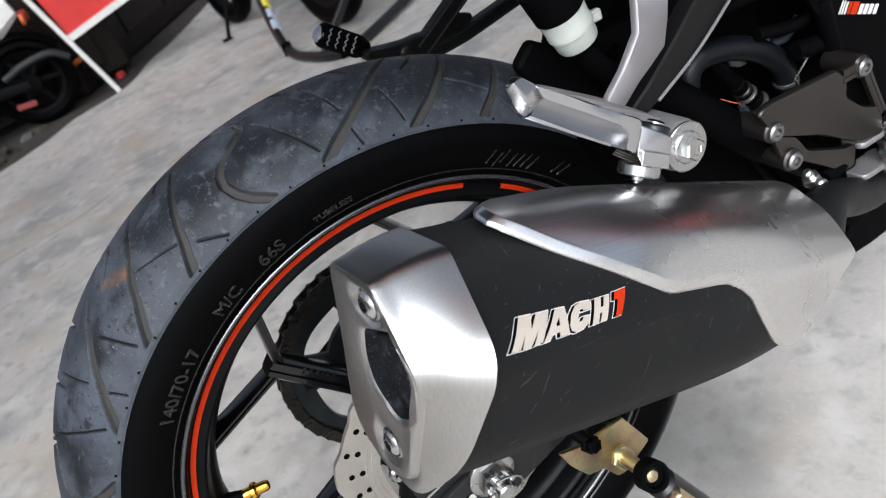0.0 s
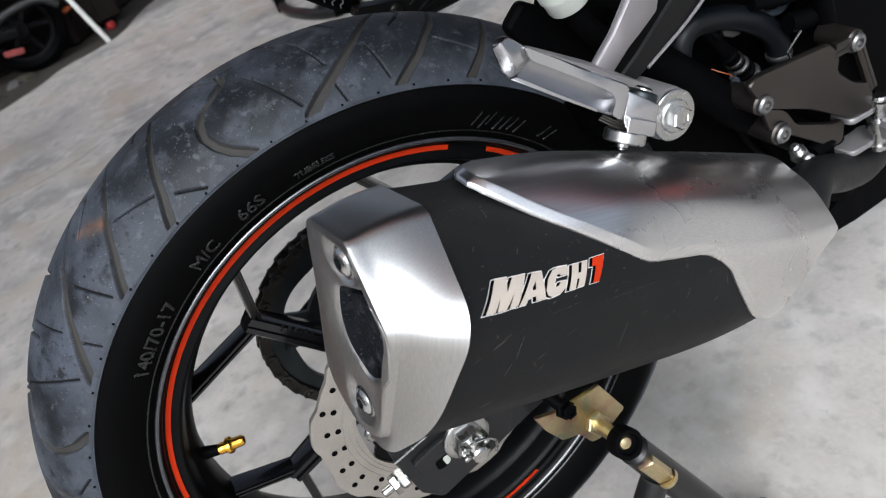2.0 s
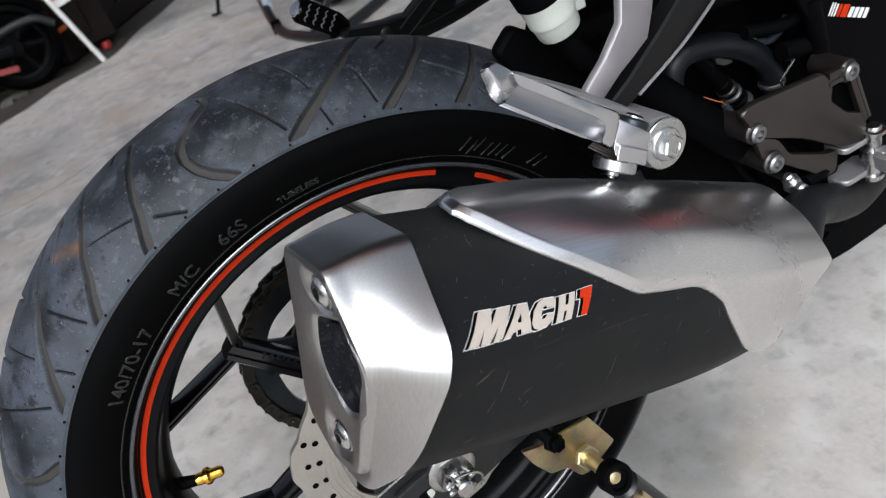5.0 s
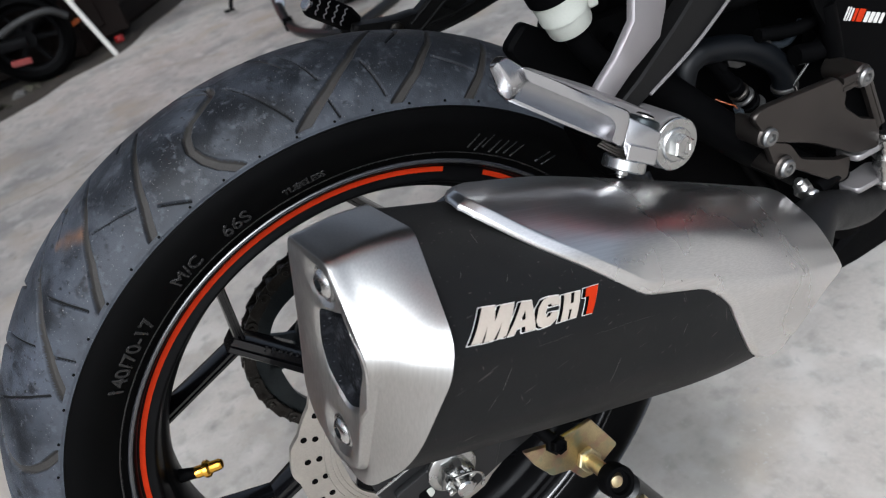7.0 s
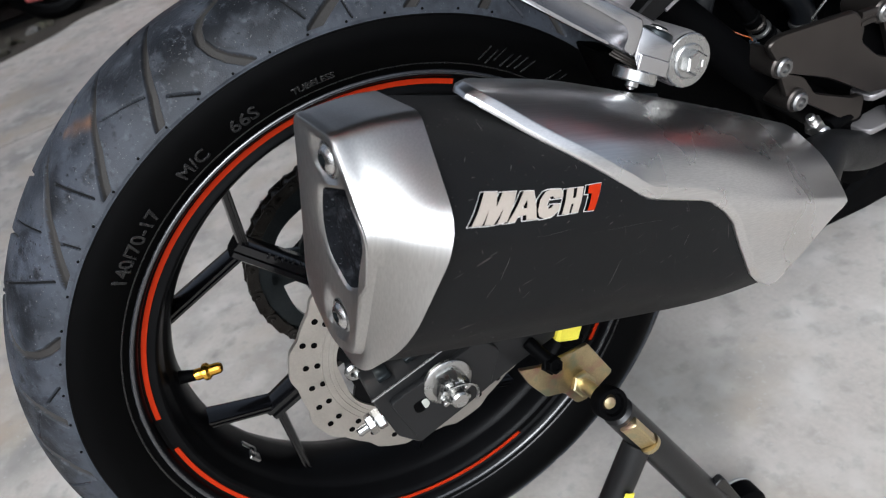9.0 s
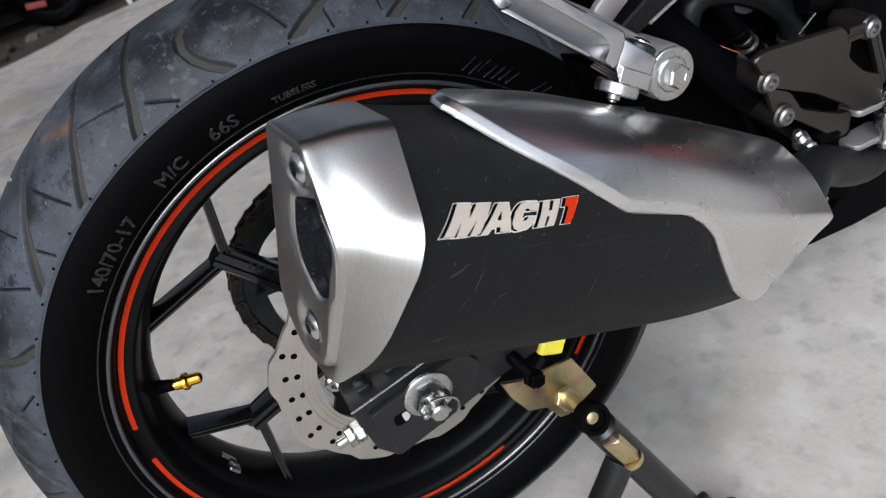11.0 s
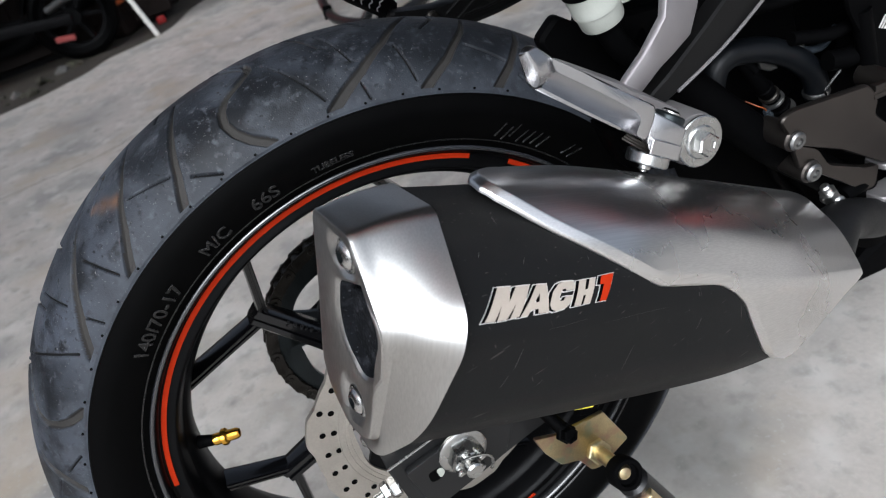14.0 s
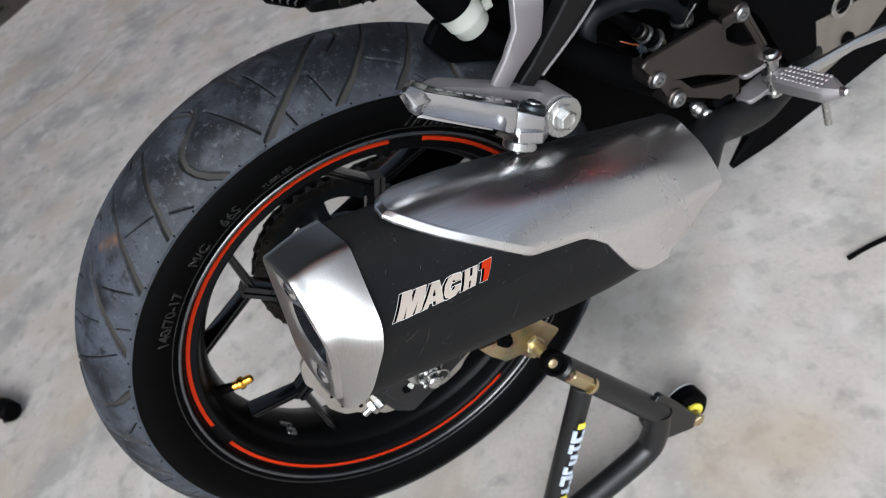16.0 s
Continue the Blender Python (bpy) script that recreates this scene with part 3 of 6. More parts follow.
chain = new("chain")
chain.parent = bike
tagged(chain, "oily drive chain")
LINKS = (link_mesh(.0085), link_mesh(.0065))
PITCH, RC = .01588, .1068
path = [(polar(RC, a, -.088), a) for a in np.arange(62, 258, math.degrees(PITCH / RC))]
count = 0
for p, a in path:
    ob = new("chain_link", LINKS[count % 2])
    ob.parent = chain
    ob.matrix_local = Matrix.Translation(p) @ pose(0, 0, 0, a + 90, 0, 0)
    count += 1
for a, sgn in ((62, 1), (258, -1)):
    start, d = polar(RC, a, -.088), polar(1, a - 90 * sgn, 0).normalized()
    d = Vector((0, 1, -.24 if sgn > 0 else .12)).normalized()
    for i in range(1, 24):
        ob = new("chain_link", LINKS[i % 2])
        ob.parent = chain
        ob.matrix_local = Matrix.Translation(start + d * PITCH * i) @ pose(0, 0, 0, math.degrees(math.atan2(d.z, d.y)), 0, 0)

# swingarm: dark plates either side, the near one with its axle slot
SW = Vector((0, 1, .16)).normalized()
SV = Vector((0, -.16, 1)).normalized()
bm = bmesh.new()
slab(bm, [(-.058, -.030), (-.0585, .0205), (.011, .0242), (.09, .030), (.22, .034), (.22, -.034), (.06, -.040), (.025, -.0435), (0, -.0465), (-.03, -.0490), (-.047, -.0505)], (.090, 0, 0), SW, SV, .0385, r=.003, edge=.0015)
swing = part("swingarm", bm, M_SWING, bike, "satin black steel swingarm")
bm = bmesh.new()
slab(bm, [(-.060, -.028), (-.062, .024), (-.02, .036), (.09, .036), (.22, .034), (.22, -.032), (.09, -.036), (-.02, -.040)], (-.118, 0, 0), SW, SV, .016, r=.008, edge=.002)
part("swingarm_side", bm, M_BLACK, bike)
bm = bmesh.new()
slab(bm, [(-.046, -.036), (-.048, .012), (.040, .016), (.050, -.006), (.030, -.034), (-.01, -.038)], Vector((.1287, 0, 0)), SW, SV, .0063, r=.004, edge=.001)
part("axle_plate", bm, M_SWING, swing, "black chain adjuster plate")
# thin bright bead drawn as the highlight on the swingarm's crease
bm = bmesh.new()
tube(bm, [Vector((.1288, 0, 0)) + SW * a + SV * b for a, b in ((-.0585, .0212), (-.03, .0222), (.0, .0236), (.022, .0250))], .0012, 8, 4)
part("crease_highlight", bm, M_ZINC, swing, "pale bead standing for the highlight along the swingarm's crease")
bm = bmesh.new()
tube(bm, [Vector((.115, 0, 0)) + SW * a + SV * b for a, b in ((-.012, .031), (.012, .033), (.04, .036), (.09, .040))], .0065, 14, 4)
part("brake_hose", bm, M_PLASTIC, swing, "black brake hose along the swingarm")
for a, h in ((-.040, .026), (-.014, .027)):
    bm = bmesh.new()
    q = Vector((.113, 0, 0)) + SW * a + SV * h
    block(bm, (.014, .012, .006), Matrix.Translation(q) @ pose(0, 0, 0, 9, 0, 0), .0015)
    part("hose_clip", bm, M_SPROCKET, swing, "dark steel hose clip")
# dark patch laid on the plate for a hole through it
bm = bmesh.new()
slab(bm, [(-.0075, -.004), (-.006, .0055), (.0065, .0050), (.0075, -.0035), (.003, -.0065), (-.004, -.0068)], Vector((.1349, -.0262, -.0115)), SW, SV, .0004, r=.003, edge=.0001)
part("slot", bm, M_PLASTIC, swing, "dark patch standing for a hole in the adjuster plate")
# pale patch painting the light that shows through that hole
bm = bmesh.new()
slab(bm, [(.0008, -.0052), (.0010, .0042), (.0062, .0042), (.0068, -.0030), (.0030, -.0056)], Vector((.1353, -.0262, -.0115)), SW, SV, .0006, r=.002, edge=.0002)
part("slot_light_patch", bm, M_WHITE_P, swing, "pale patch standing for light through the hole")
bm = bmesh.new()
lathe(bm, [(0, .021), (.0030, .021), (.0042, .0195), (.0042, .012)], (.1350, 0, 0), (1, 0, 0), 36)
part("axle_washer", bm, M_ZINC, bike, "bright axle washer")
bm = bmesh.new()
nut(bm, (.139, 0, 0), (1, 0, 0), .0150, .0115)
for i in range(6):
    a = i * 60 + 17
    block(bm, (.007, .006, .005), Matrix.Translation((.1525, .0105 * math.cos(radians(a)), .0105 * math.sin(radians(a)))) @ pose(0, 0, 0, a, 0, 0), .001)
rod(bm, (.145, 0, 0), (.163, 0, 0), .0075)
part("axle_nut", bm, M_ZINC, bike, "castellated zinc axle nut")
bm = bmesh.new()
tube(bm, [(.156, -.004, .011), (.158, .008, .010), (.157, .016, .002), (.154, .017, -.010), (.152, .015, -.017)], .0012, 8, 5)
part("split_pin", bm, M_ZINC, bike, "bent split pin through the axle nut")
bm = bmesh.new()
p = Vector((.122, -.0575, -.0150))
nut(bm, p, -SW, .0092, .007)
nut(bm, p - SW * .008, -SW, .0092, .006, turn=.7)
rod(bm, p + SW * .03, p - SW * .024, .004)
part("adjuster_bolt", bm, M_ZINC, swing, "zinc chain adjuster bolt with two nuts")
# ---- exhaust ----
yaw, pit = radians(10), radians(-25)
EM = Vector((-math.sin(yaw) * math.cos(pit), math.cos(yaw) * math.cos(pit), math.sin(pit)))
EH = EM.cross(Vector((0, 0, 1))).normalized()
EV = EH.cross(EM)
EO = Vector((.235, 0, .225))


def ex(s, h, v):
    return EO + EM * s + EH * h + EV * v


# seven corners of the can's section, from the rear seam to the front, and how far each corner is rounded
SECTIONS = [
    (-.03, [(-.0365, .0555), (.0097, .0549), (.0588, .0108), (.0423, -.0540), (.0040, -.0915), (-.0458, -.0816), (-.0574, -.0030)], [.008, .009, .014, .018, .016, .02, .02]),
    (.04, [(-.0408, .0528), (.0093, .0562), (.0568, .0092), (.0449, -.0545), (.0085, -.0938), (-.0443, -.0837), (-.0582, -.0033)], [.014, .031, .014, .018, .015, .02, .02]),
    (.12, [(-.0455, .0501), (.0076, .0558), (.0545, .0073), (.0479, -.0550), (.0135, -.0962), (-.0425, -.0861), (-.0592, -.0036)], [.016, .034, .014, .018, .014, .02, .02]),
    (.26, [(-.0560, .0292), (-.0083, .0351), (.0460, -.0115), (.0464, -.0637), (.0210, -.0958), (-.0402, -.0898), (-.0633, -.0223)], [.016, .036, .0045, .016, .010, .02, .02]),
    (.42, [(-.0723, .0024), (-.0427, .0036), (.0185, -.0365), (.0262, -.0600), (.0150, -.0862), (-.0404, -.0789), (-.0713, -.0324)], [.010, .034, .004, .012, .010, .018, .018]),
]


FLAT = [np.array([c for p in a for c in p] + list(ra)) for _, a, ra in SECTIONS]
AT = [row[0] for row in SECTIONS]
SLOPE = [(FLAT[min(i + 1, 4)] - FLAT[max(i - 1, 0)]) / (AT[min(i + 1, 4)] - AT[max(i - 1, 0)]) for i in range(5)]


def corners(s):
    """The section's corners at s, glided from section to section, and their rounding."""
    s = min(max(s, AT[0] - .014), AT[-1])
    i = 0
    while i < 3 and s > AT[i + 1]:
        i += 1
    w = AT[i + 1] - AT[i]
    t = (s - AT[i]) / w
    if t < 0:
        f = FLAT[0] + SLOPE[0] * (s - AT[0])
    else:
        f = FLAT[i] * (2 * t ** 3 - 3 * t * t + 1) + FLAT[i + 1] * (3 * t * t - 2 * t ** 3) + SLOPE[i] * (w * (t ** 3 - 2 * t * t + t)) + SLOPE[i + 1] * (w * (t ** 3 - t * t))
    return [Vector((f[2 * k], f[2 * k + 1])) for k in range(7)], [float(v) for v in f[14:]]


def around(poly, p, lengths):
    """The point at parameter p (corner i at p = i) of a closed outline, each corner rounded over its length."""
    n = len(poly)
    i = int(math.floor(p + 0.5)) % n
    t = p - math.floor(p + 0.5)          # -0.5 .. 0.5 about corner i
    b, a, c = poly[i], poly[i - 1], poly[(i + 1) % n]
    fa, fc = min(.49, lengths[i] / (a - b).length), min(.49, lengths[i] / (c - b).length)
    if t >= fc or t <= -fa:
        return b.lerp(c, t) if t > 0 else b.lerp(a, -t)
    u = .5 + .5 * t / (fc if t > 0 else fa)
    p0, p1 = b.lerp(a, fa), b.lerp(c, fc)
    return p0 * (1 - u) ** 2 + b * 2 * u * (1 - u) + p1 * u * u


# places round the section, closest together at its corners
ROUND = [i + t for i in range(7) for t in (-.5, -.42, -.34, -.27, -.21, -.16, -.12, -.08, -.05, -.02, .02, .05, .08, .12, .16, .21, .27, .34, .42)]


def can_point(s, p, lift=0.0):
    poly, soft = corners(s)
    q = around(poly, p, soft)
    if lift:
        q2 = around(poly, p + .02, soft)
        q1 = around(poly, p - .02, soft)
        d = (q2 - q1).normalized()
        q = q + Vector((-d.y, d.x)) * lift
    if 1 < p < 2:
        # the upper side face swells a little towards the front
        a, c = poly[1], poly[2]
        d = (c - a).normalized()
        q = q + Vector((-d.y, d.x)) * (.0036 * math.sin(math.pi * (p - 1)) ** 1.5 * min(1, max(0, (s - .0) / .10)))
    return ex(s, q.x, q.y)


def seam_s(y):
    """Where end cap and can meet, by height."""
    return -.0235 + (.18 if y > .008 else .10) * (y - .008)


def front_at(p):
    """How far forward the shield reaches at parameter p around the can."""
    return float(np.interp(p, [1, 1.9, 2.0, 2.1, 2.3, 2.5, 2.75, 3, 3.25, 3.5, 3.95], [.410, .404, .400, .388, .366, .348, .326, .312, .311, .317, .330]))


def can_end(p):
    if 2.0 < p < 3.95:
        return min(.385, front_at(p) - .005)
    return .385 if p <= 2.0 or p > 6 else .321 + .064 * (p - 3.95) / 2.05


base, soft = corners(-.02)
bm = bmesh.new()
loops = []
for k in range(60):
    ring = []
    for p in ROUND:
        s0 = seam_s(around(base, p, soft).y) + .0006
        ring.append(can_point(s0 + (can_end(p % 7) - s0) * k / 59, p))
    loops.append(ring)
rings(bm, loops)
can = part("muffler", bm, M_HEAT, bike, "matt black scratched exhaust silencer can", 60)

# end cap: flat facets from the seam to the slanted rear face, which is dished round the outlet and the two screws
REAR = [(-.0315, .0494), (.0102, .0474), (.0392, .0030), (.0205, -.0460), (.0080, -.0800), (-.0180, -.0880), (-.0490, -.0640)]
HOLE = [(-.0105, .0130), (.0180, .0215), (.0318, .0010), (.0255, -.0260), (.0060, -.0355), (-.0125, -.0230), (-.0155, -.0060)]
SCREWS = ((.0005, .0325), (-.0085, -.0610))


def rear(h, v, d=0.0):
    return ex(-.0552 - .195 * v + d, h, v)


def sunk(q):
    """How deep the face is pressed in about the screws."""
    near = min((q - Vector(c)).length for c in SCREWS)
    t = min(1, max(0, (.0150 - near) / .0065))
    return .0040 * t * t * (3 - 2 * t)


bm = bmesh.new()
wide = [c * 1.028 for c in base]
wide[2] = Vector((.0655, .0122))
seam = []
for p in ROUND:
    q = around(wide, p, [.006, .006, .020, .022, .016, .02, .02])
    seam.append(ex(seam_s(q.y / 1.028), q.x, q.y))
outer = [around([Vector(c) for c in REAR], p, [.006, .005, .010, .016, .010, .012, .02]) for p in ROUND]
hole = [around([Vector(c) for c in HOLE], p, [.004, .005, .006, .005, .005, .008, .008]) for p in ROUND]
cen = Vector((.004, -.010))
NP = len(ROUND)
inner_seam = [p + (ex(-.02, 0, -.015) - p).normalized() * .003 for p in seam]
edge0 = [rear(q.x, q.y, .0050).lerp(b, .04) for q, b in zip(outer, seam)]
skin = []
for k in range(1, 8):
    t = k / 8
    skin.append([a.lerp(b, t) + (a - ex(-.02, 0, -.015)).normalized() * (.0014 * math.sin(math.pi * t)) for a, b in zip(seam, edge0)])
bend = [[rear(*(q + (cen - q).normalized() * w), d) for q in outer] for w, d in ((.0004, .0026), (.0014, .0010), (.0030, .0002), (.0050, .0))]
face = []
for k in range(13):
    f = k / 12
    ring = []
    for q, w in zip(outer, hole):
        lo, hi = q + (cen - q).normalized() * .0050, w + (w - cen).normalized() * .0045
        if (lo - cen).length < (hi - cen).length:
            lo = hi
        m = lo.lerp(hi, f)
        ring.append(rear(m.x, m.y, sunk(m) + .0012 * f * f))
    face.append(ring)
lips = [[rear(*(w + (w - cen).normalized() * o), d) for w in hole] for o, d in ((.0030, .0016), (.0012, .0030), (.0, .0062), (.0, .022))]
rings(bm, [inner_seam, seam, *skin, edge0, *bend, *face[1:], *lips], caps=False)
M_SOOT = material("sooty_steel", (0.0055, 0.006, 0.0075), 0.8, 0.0, var=0.6, scale=70, bump=1.0, fine=420, spec=0.1, spots=[((0.022, 0.023, 0.027), 130, 0.56, 0.7), ((0.07, 0.073, 0.08), 520, 0.64, 0.70)])
bm.faces.ensure_lookup_table()
for i in range(12 * NP, len(bm.faces)):
    bm.faces[i].material_index = 1 if i < 27 * NP else 2
part("end_cap", bm, [M_SATIN, M_CAST, M_SOOT], can, "brushed steel silencer end cap", 26)
bm = bmesh.new()
rings(bm, [[rear(*(w + (w - cen).normalized() * .002), .012) for w in hole], [rear(*(cen + (w - cen) * .72), .017) for w in hole], [rear(*(cen + (w - cen) * .3), .024) for w in hole]], caps=True)
part("outlet", bm, M_SOOT, can, "sooty outlet baffle")
bm = bmesh.new()
weld = [rear(.0225, .0085, .0095), rear(.0190, .0, .0085), rear(.0205, -.010, .0085), rear(.0180, -.019, .0088), rear(.0190, -.027, .0095)]
tube(bm, weld, lambda t: .0019 + .0008 * math.sin(55 * t), 10, 14)
part("weld_bead", bm, material("blue_grey_weld", (.085, .095, .115), .45, .6, var=.4, scale=300, bump=.3), can, "blue-grey weld bead inside the outlet")
bm = bmesh.new()
slab(bm, [(-.011, .009), (.014, .0165), (.0175, .006), (.0165, -.028), (.004, -.033), (-.0115, -.022)], rear(0, 0, .0105), EH, (EV - EM * .195).normalized(), .002, r=.002, edge=.0006)
part("baffle_plate", bm, M_SOOT, can, "charred baffle plate")
for h, v in SCREWS:
    n = (EM + EV * .195).normalized() * -1
    bm = bmesh.new()
    lathe(bm, [(0, .0102), (.0010, .0098), (.0014, .0086), (.0006, .0076)], rear(h, v, .0036), n, 28, caps=False)
    part("screw_seat", bm, M_ZINC, can, "bright countersunk washer")
    bm = bmesh.new()
    lathe(bm, [(0, .0078), (.0012, .0077), (.0026, .0064), (.0036, .0048), (.0038, .0036)], rear(h, v, .0030), n, 28, caps=False)
    screw = part("cap_screw", bm, M_SCREW, can, "bright domed socket screw", 30)
    bm = bmesh.new()
    lathe(bm, [(.0038, .0036), (.0014, .0033), (.0012, .0004)], rear(h, v, .0030), n, 6, caps=False)
    part("socket", bm, M_SPROCKET, screw, "dark six-sided socket", 20)

# heat shield: its lower edge runs from the top rear corner down to the front lower tip
HEEL, TOE = (.0300, 1.0), (.1185, 1.935)
CUT = (can_point(*TOE) - can_point(*HEEL)).cross(Vector((.40, -.08, .33)))


def straight_cut(p):
    """Where the plane through heel and toe of the lip meets the can at parameter p."""
    lo, hi = HEEL[0] - .02, TOE[0] + .02
    up = (can_point(hi, p) - can_point(*HEEL)).dot(CUT) > 0
    for _ in range(24):
        mid = (lo + hi) / 2
        lo, hi = (lo, mid) if ((can_point(mid, p) - can_point(*HEEL)).dot(CUT) > 0) == up else (mid, hi)
    return (lo + hi) / 2


EDGE = [(.20, -.62), (.10, -.15), (.048, .12), (.030, .30), (.0225, .50), (.0205, .75), (.0255, .92)]
EDGE += [(straight_cut(float(p)), float(p)) for p in np.linspace(1.0, 1.90, 19)]
EDGE += [(.1205, 1.94), (.128, 1.95), (.166, 1.95), (.182, 1.975), (.194, 2.06), (.208, 2.20), (.245, 2.85), (.292, 3.55), (.318, 3.95)]


def edge_at(p):
    """How far back the shield reaches at parameter p around the can."""
    return float(np.interp(p, [q for _, q in EDGE], [s for s, _ in EDGE]))


def stand_off(s, p):
    """The shield stands clear of the can along its top, most of all at the rear."""
    return .0050 * smooth_step((p + .35) / .7) * (1 - smooth_step((p - .75) / .65)) * (1 - .7 * smooth_step((s - .03) / .13))


RUN = np.array([(s, .068 * p) for (a, b), (c, d) in zip(EDGE, EDGE[1:]) for s, p in zip(np.linspace(a, c, 24), np.linspace(b, d, 24))])


BEND = ([0, .0006, .0012, .0050, .0056, .0064, .2], [.0008, .0024, .0028, .0050, .0052, .0052, .0050])


def from_edge(s, p):
    return float(np.min(np.hypot(RUN[:, 0] - s, RUN[:, 1] - .068 * p)))


def inward(s0, s1, p, d):
    """The place between s0 and s1 that lies d in from the edge."""
    lo, hi = s0, s1
    for _ in range(14):
        mid = (lo + hi) / 2
        lo, hi = (mid, hi) if from_edge(mid, p) < d else (lo, mid)
    return (lo + hi) / 2


bm = bmesh.new()
cols = []
ps = np.r_[np.linspace(-.62, .7, 26), np.linspace(.715, 2.3, 150), np.linspace(2.33, 3.95, 48)]
for p in ps:
    p = float(p)
    s0, s1 = edge_at(p), front_at(p)
    s1 = max(s1, s0 + .004)
    row = [can_point(s0 - .0002, p, .0003 + stand_off(s0, p) * .85)]
    s = s0
    for d in (0, .0006, .0012, .003, .0044, .0050, .0053, .0056, .0060, .0064, .0068):
        s = min(max(s, inward(s0, s1, p, d)), s1)
        row.append(can_point(s, p, float(np.interp(d, *BEND)) + stand_off(s, p)))
    for k, t in enumerate(np.linspace(.0, 1, 56)):
        q = max(s + (s1 - s) * .0008 * (k + 1), .02 + (s1 - .02) * float(t))
        row.append(can_point(q, p, .0050 + stand_off(q, p)))
    row.append(can_point(s1 + .0008, p, .0028))
    row.append(can_point(s1, p, .0008))
    cols.append(row)
rings(bm, cols, closed=False, caps=False)
can_frame = Matrix((EM, EH, EV)).transposed()
brush(M_BRUSHED, can_frame, deep=0.012, var=0.07)
brush(M_SATIN, Matrix((EV, EH, EM)).transposed(), fine=1100, long=14, deep=0.04, var=0.07)
brush(M_CAST, Matrix((EV, EH, EM)).transposed(), fine=900, long=20, deep=0.04, var=0.10)
part("heat_shield", bm, M_BRUSHED, can, "brushed steel heat shield", 50)


# fine pale scratches in the black coating
M_SCRATCH = material("bare_scratch", (0.10, 0.096, 0.092), 0.5, var=0.3, scale=300)
for s0, p0, s1, p1 in ((.034, 2.14, .062, 2.12), (.076, 2.20, .134, 2.16), (.018, 2.52, .020, 2.28), (.012, 2.68, .016, 2.56), (.104, 2.82, .108, 2.54), (.020, 1.06, .020, 1.18),
                       (.028, 1.50, .026, 1.56), (.000, 1.44, .002, 1.40), (.070, 1.58, .070, 1.62), (.182, 2.18, .186, 2.14), (.038, 2.76, .042, 2.70), (.120, 2.50, .128, 2.46), (.146, 2.26, .152, 2.22), (.164, 2.46, .166, 2.32)):
    bm = bmesh.new()
    rows = []
    for k in range(9):
        t = k / 8
        w = .00009 * (1 - abs(2 * t - 1) ** 3) + .00002
        a, q = s0 + (s1 - s0) * t, p0 + (p1 - p0) * t + .004 * math.sin(5 * t)
        n = .45 if abs(s1 - s0) > .012 else 0
        rows.append([can_point(a - w * (1 - n), q - w * 9 * n, .00012), can_point(a + w * (1 - n), q + w * 9 * n, .00012)])
    rings(bm, rows, closed=False, caps=False)
    part("scratch", bm, M_SCRATCH, can)


# writing on the can: raised letters laid along the face
def lettering(name, text, place, size, depth, mat, parent, shear=0.0, label="", widen=1.0, offset=0.0, bevel=0.0):
    """Built-in font, made into a mesh; place maps the flat letter's (x, y, z) into the thing."""
    cu = bpy.data.curves.new(name, "FONT")
    cu.body, cu.size, cu.extrude, cu.shear, cu.offset = text, size, depth, shear, offset
    cu.resolution_u, cu.bevel_depth = 3, bevel
    tmp = bpy.data.objects.new(name, cu)
    scene.collection.objects.link(tmp)
    me = bpy.data.meshes.new_from_object(tmp.evaluated_get(bpy.context.evaluated_depsgraph_get()))
    bpy.data.objects.remove(tmp)
    for q in me.vertices:
        q.co = place(q.co.x * widen, q.co.y, q.co.z)
    me.materials.clear()
    me.materials.append(mat)
    me.name = name
    ob = new(name, me)
    ob.parent = parent
    return tagged(ob, label)


# badge: slanted block letters, wide on the left and tapering to the right
GLYPHS = [
    [[(.000, .000), (.002, .994), (.103, .973), (.131, .503), (.152, .952), (.259, .954), (.260, .007), (.193, -.029), (.192, .471), (.165, -.032), (.096, -.021), (.077, .476), (.076, -.011)]],
    [[(.273, -.033), (.322, .935), (.367, .925), (.367, .663), (.340, .379), (.386, .381), (.367, .663), (.367, .925), (.404, .919), (.501, -.031), (.417, -.011), (.401, .157), (.337, .147), (.328, -.024)]],
    [[(.485, .253), (.479, .633), (.511, .878), (.552, .929), (.640, .912), (.667, .723), (.668, .622), (.597, .621), (.582, .704), (.554, .671), (.545, .422), (.569, .280), (.596, .308), (.604, .422), (.666, .403), (.664, .187), (.630, .008), (.565, -.040), (.517, .055)]],
    [[(.711, .013), (.694, .902), (.753, .912), (.760, .557), (.789, .570), (.786, .916), (.837, .918), (.849, .027), (.789, .021), (.785, .365), (.761, .352), (.769, .009)]],
    [[(.892, .973), (1.002, 1.022), (.993, .013), (.937, .024), (.930, .661), (.892, .670)]],
]


def on_badge(x, y, lift):
    return can_point(-.0090 + .0841 * x + y * (.0135 - .0051 * x), 1.960 + .016 * x - y * (.257 - .047 * x), lift)


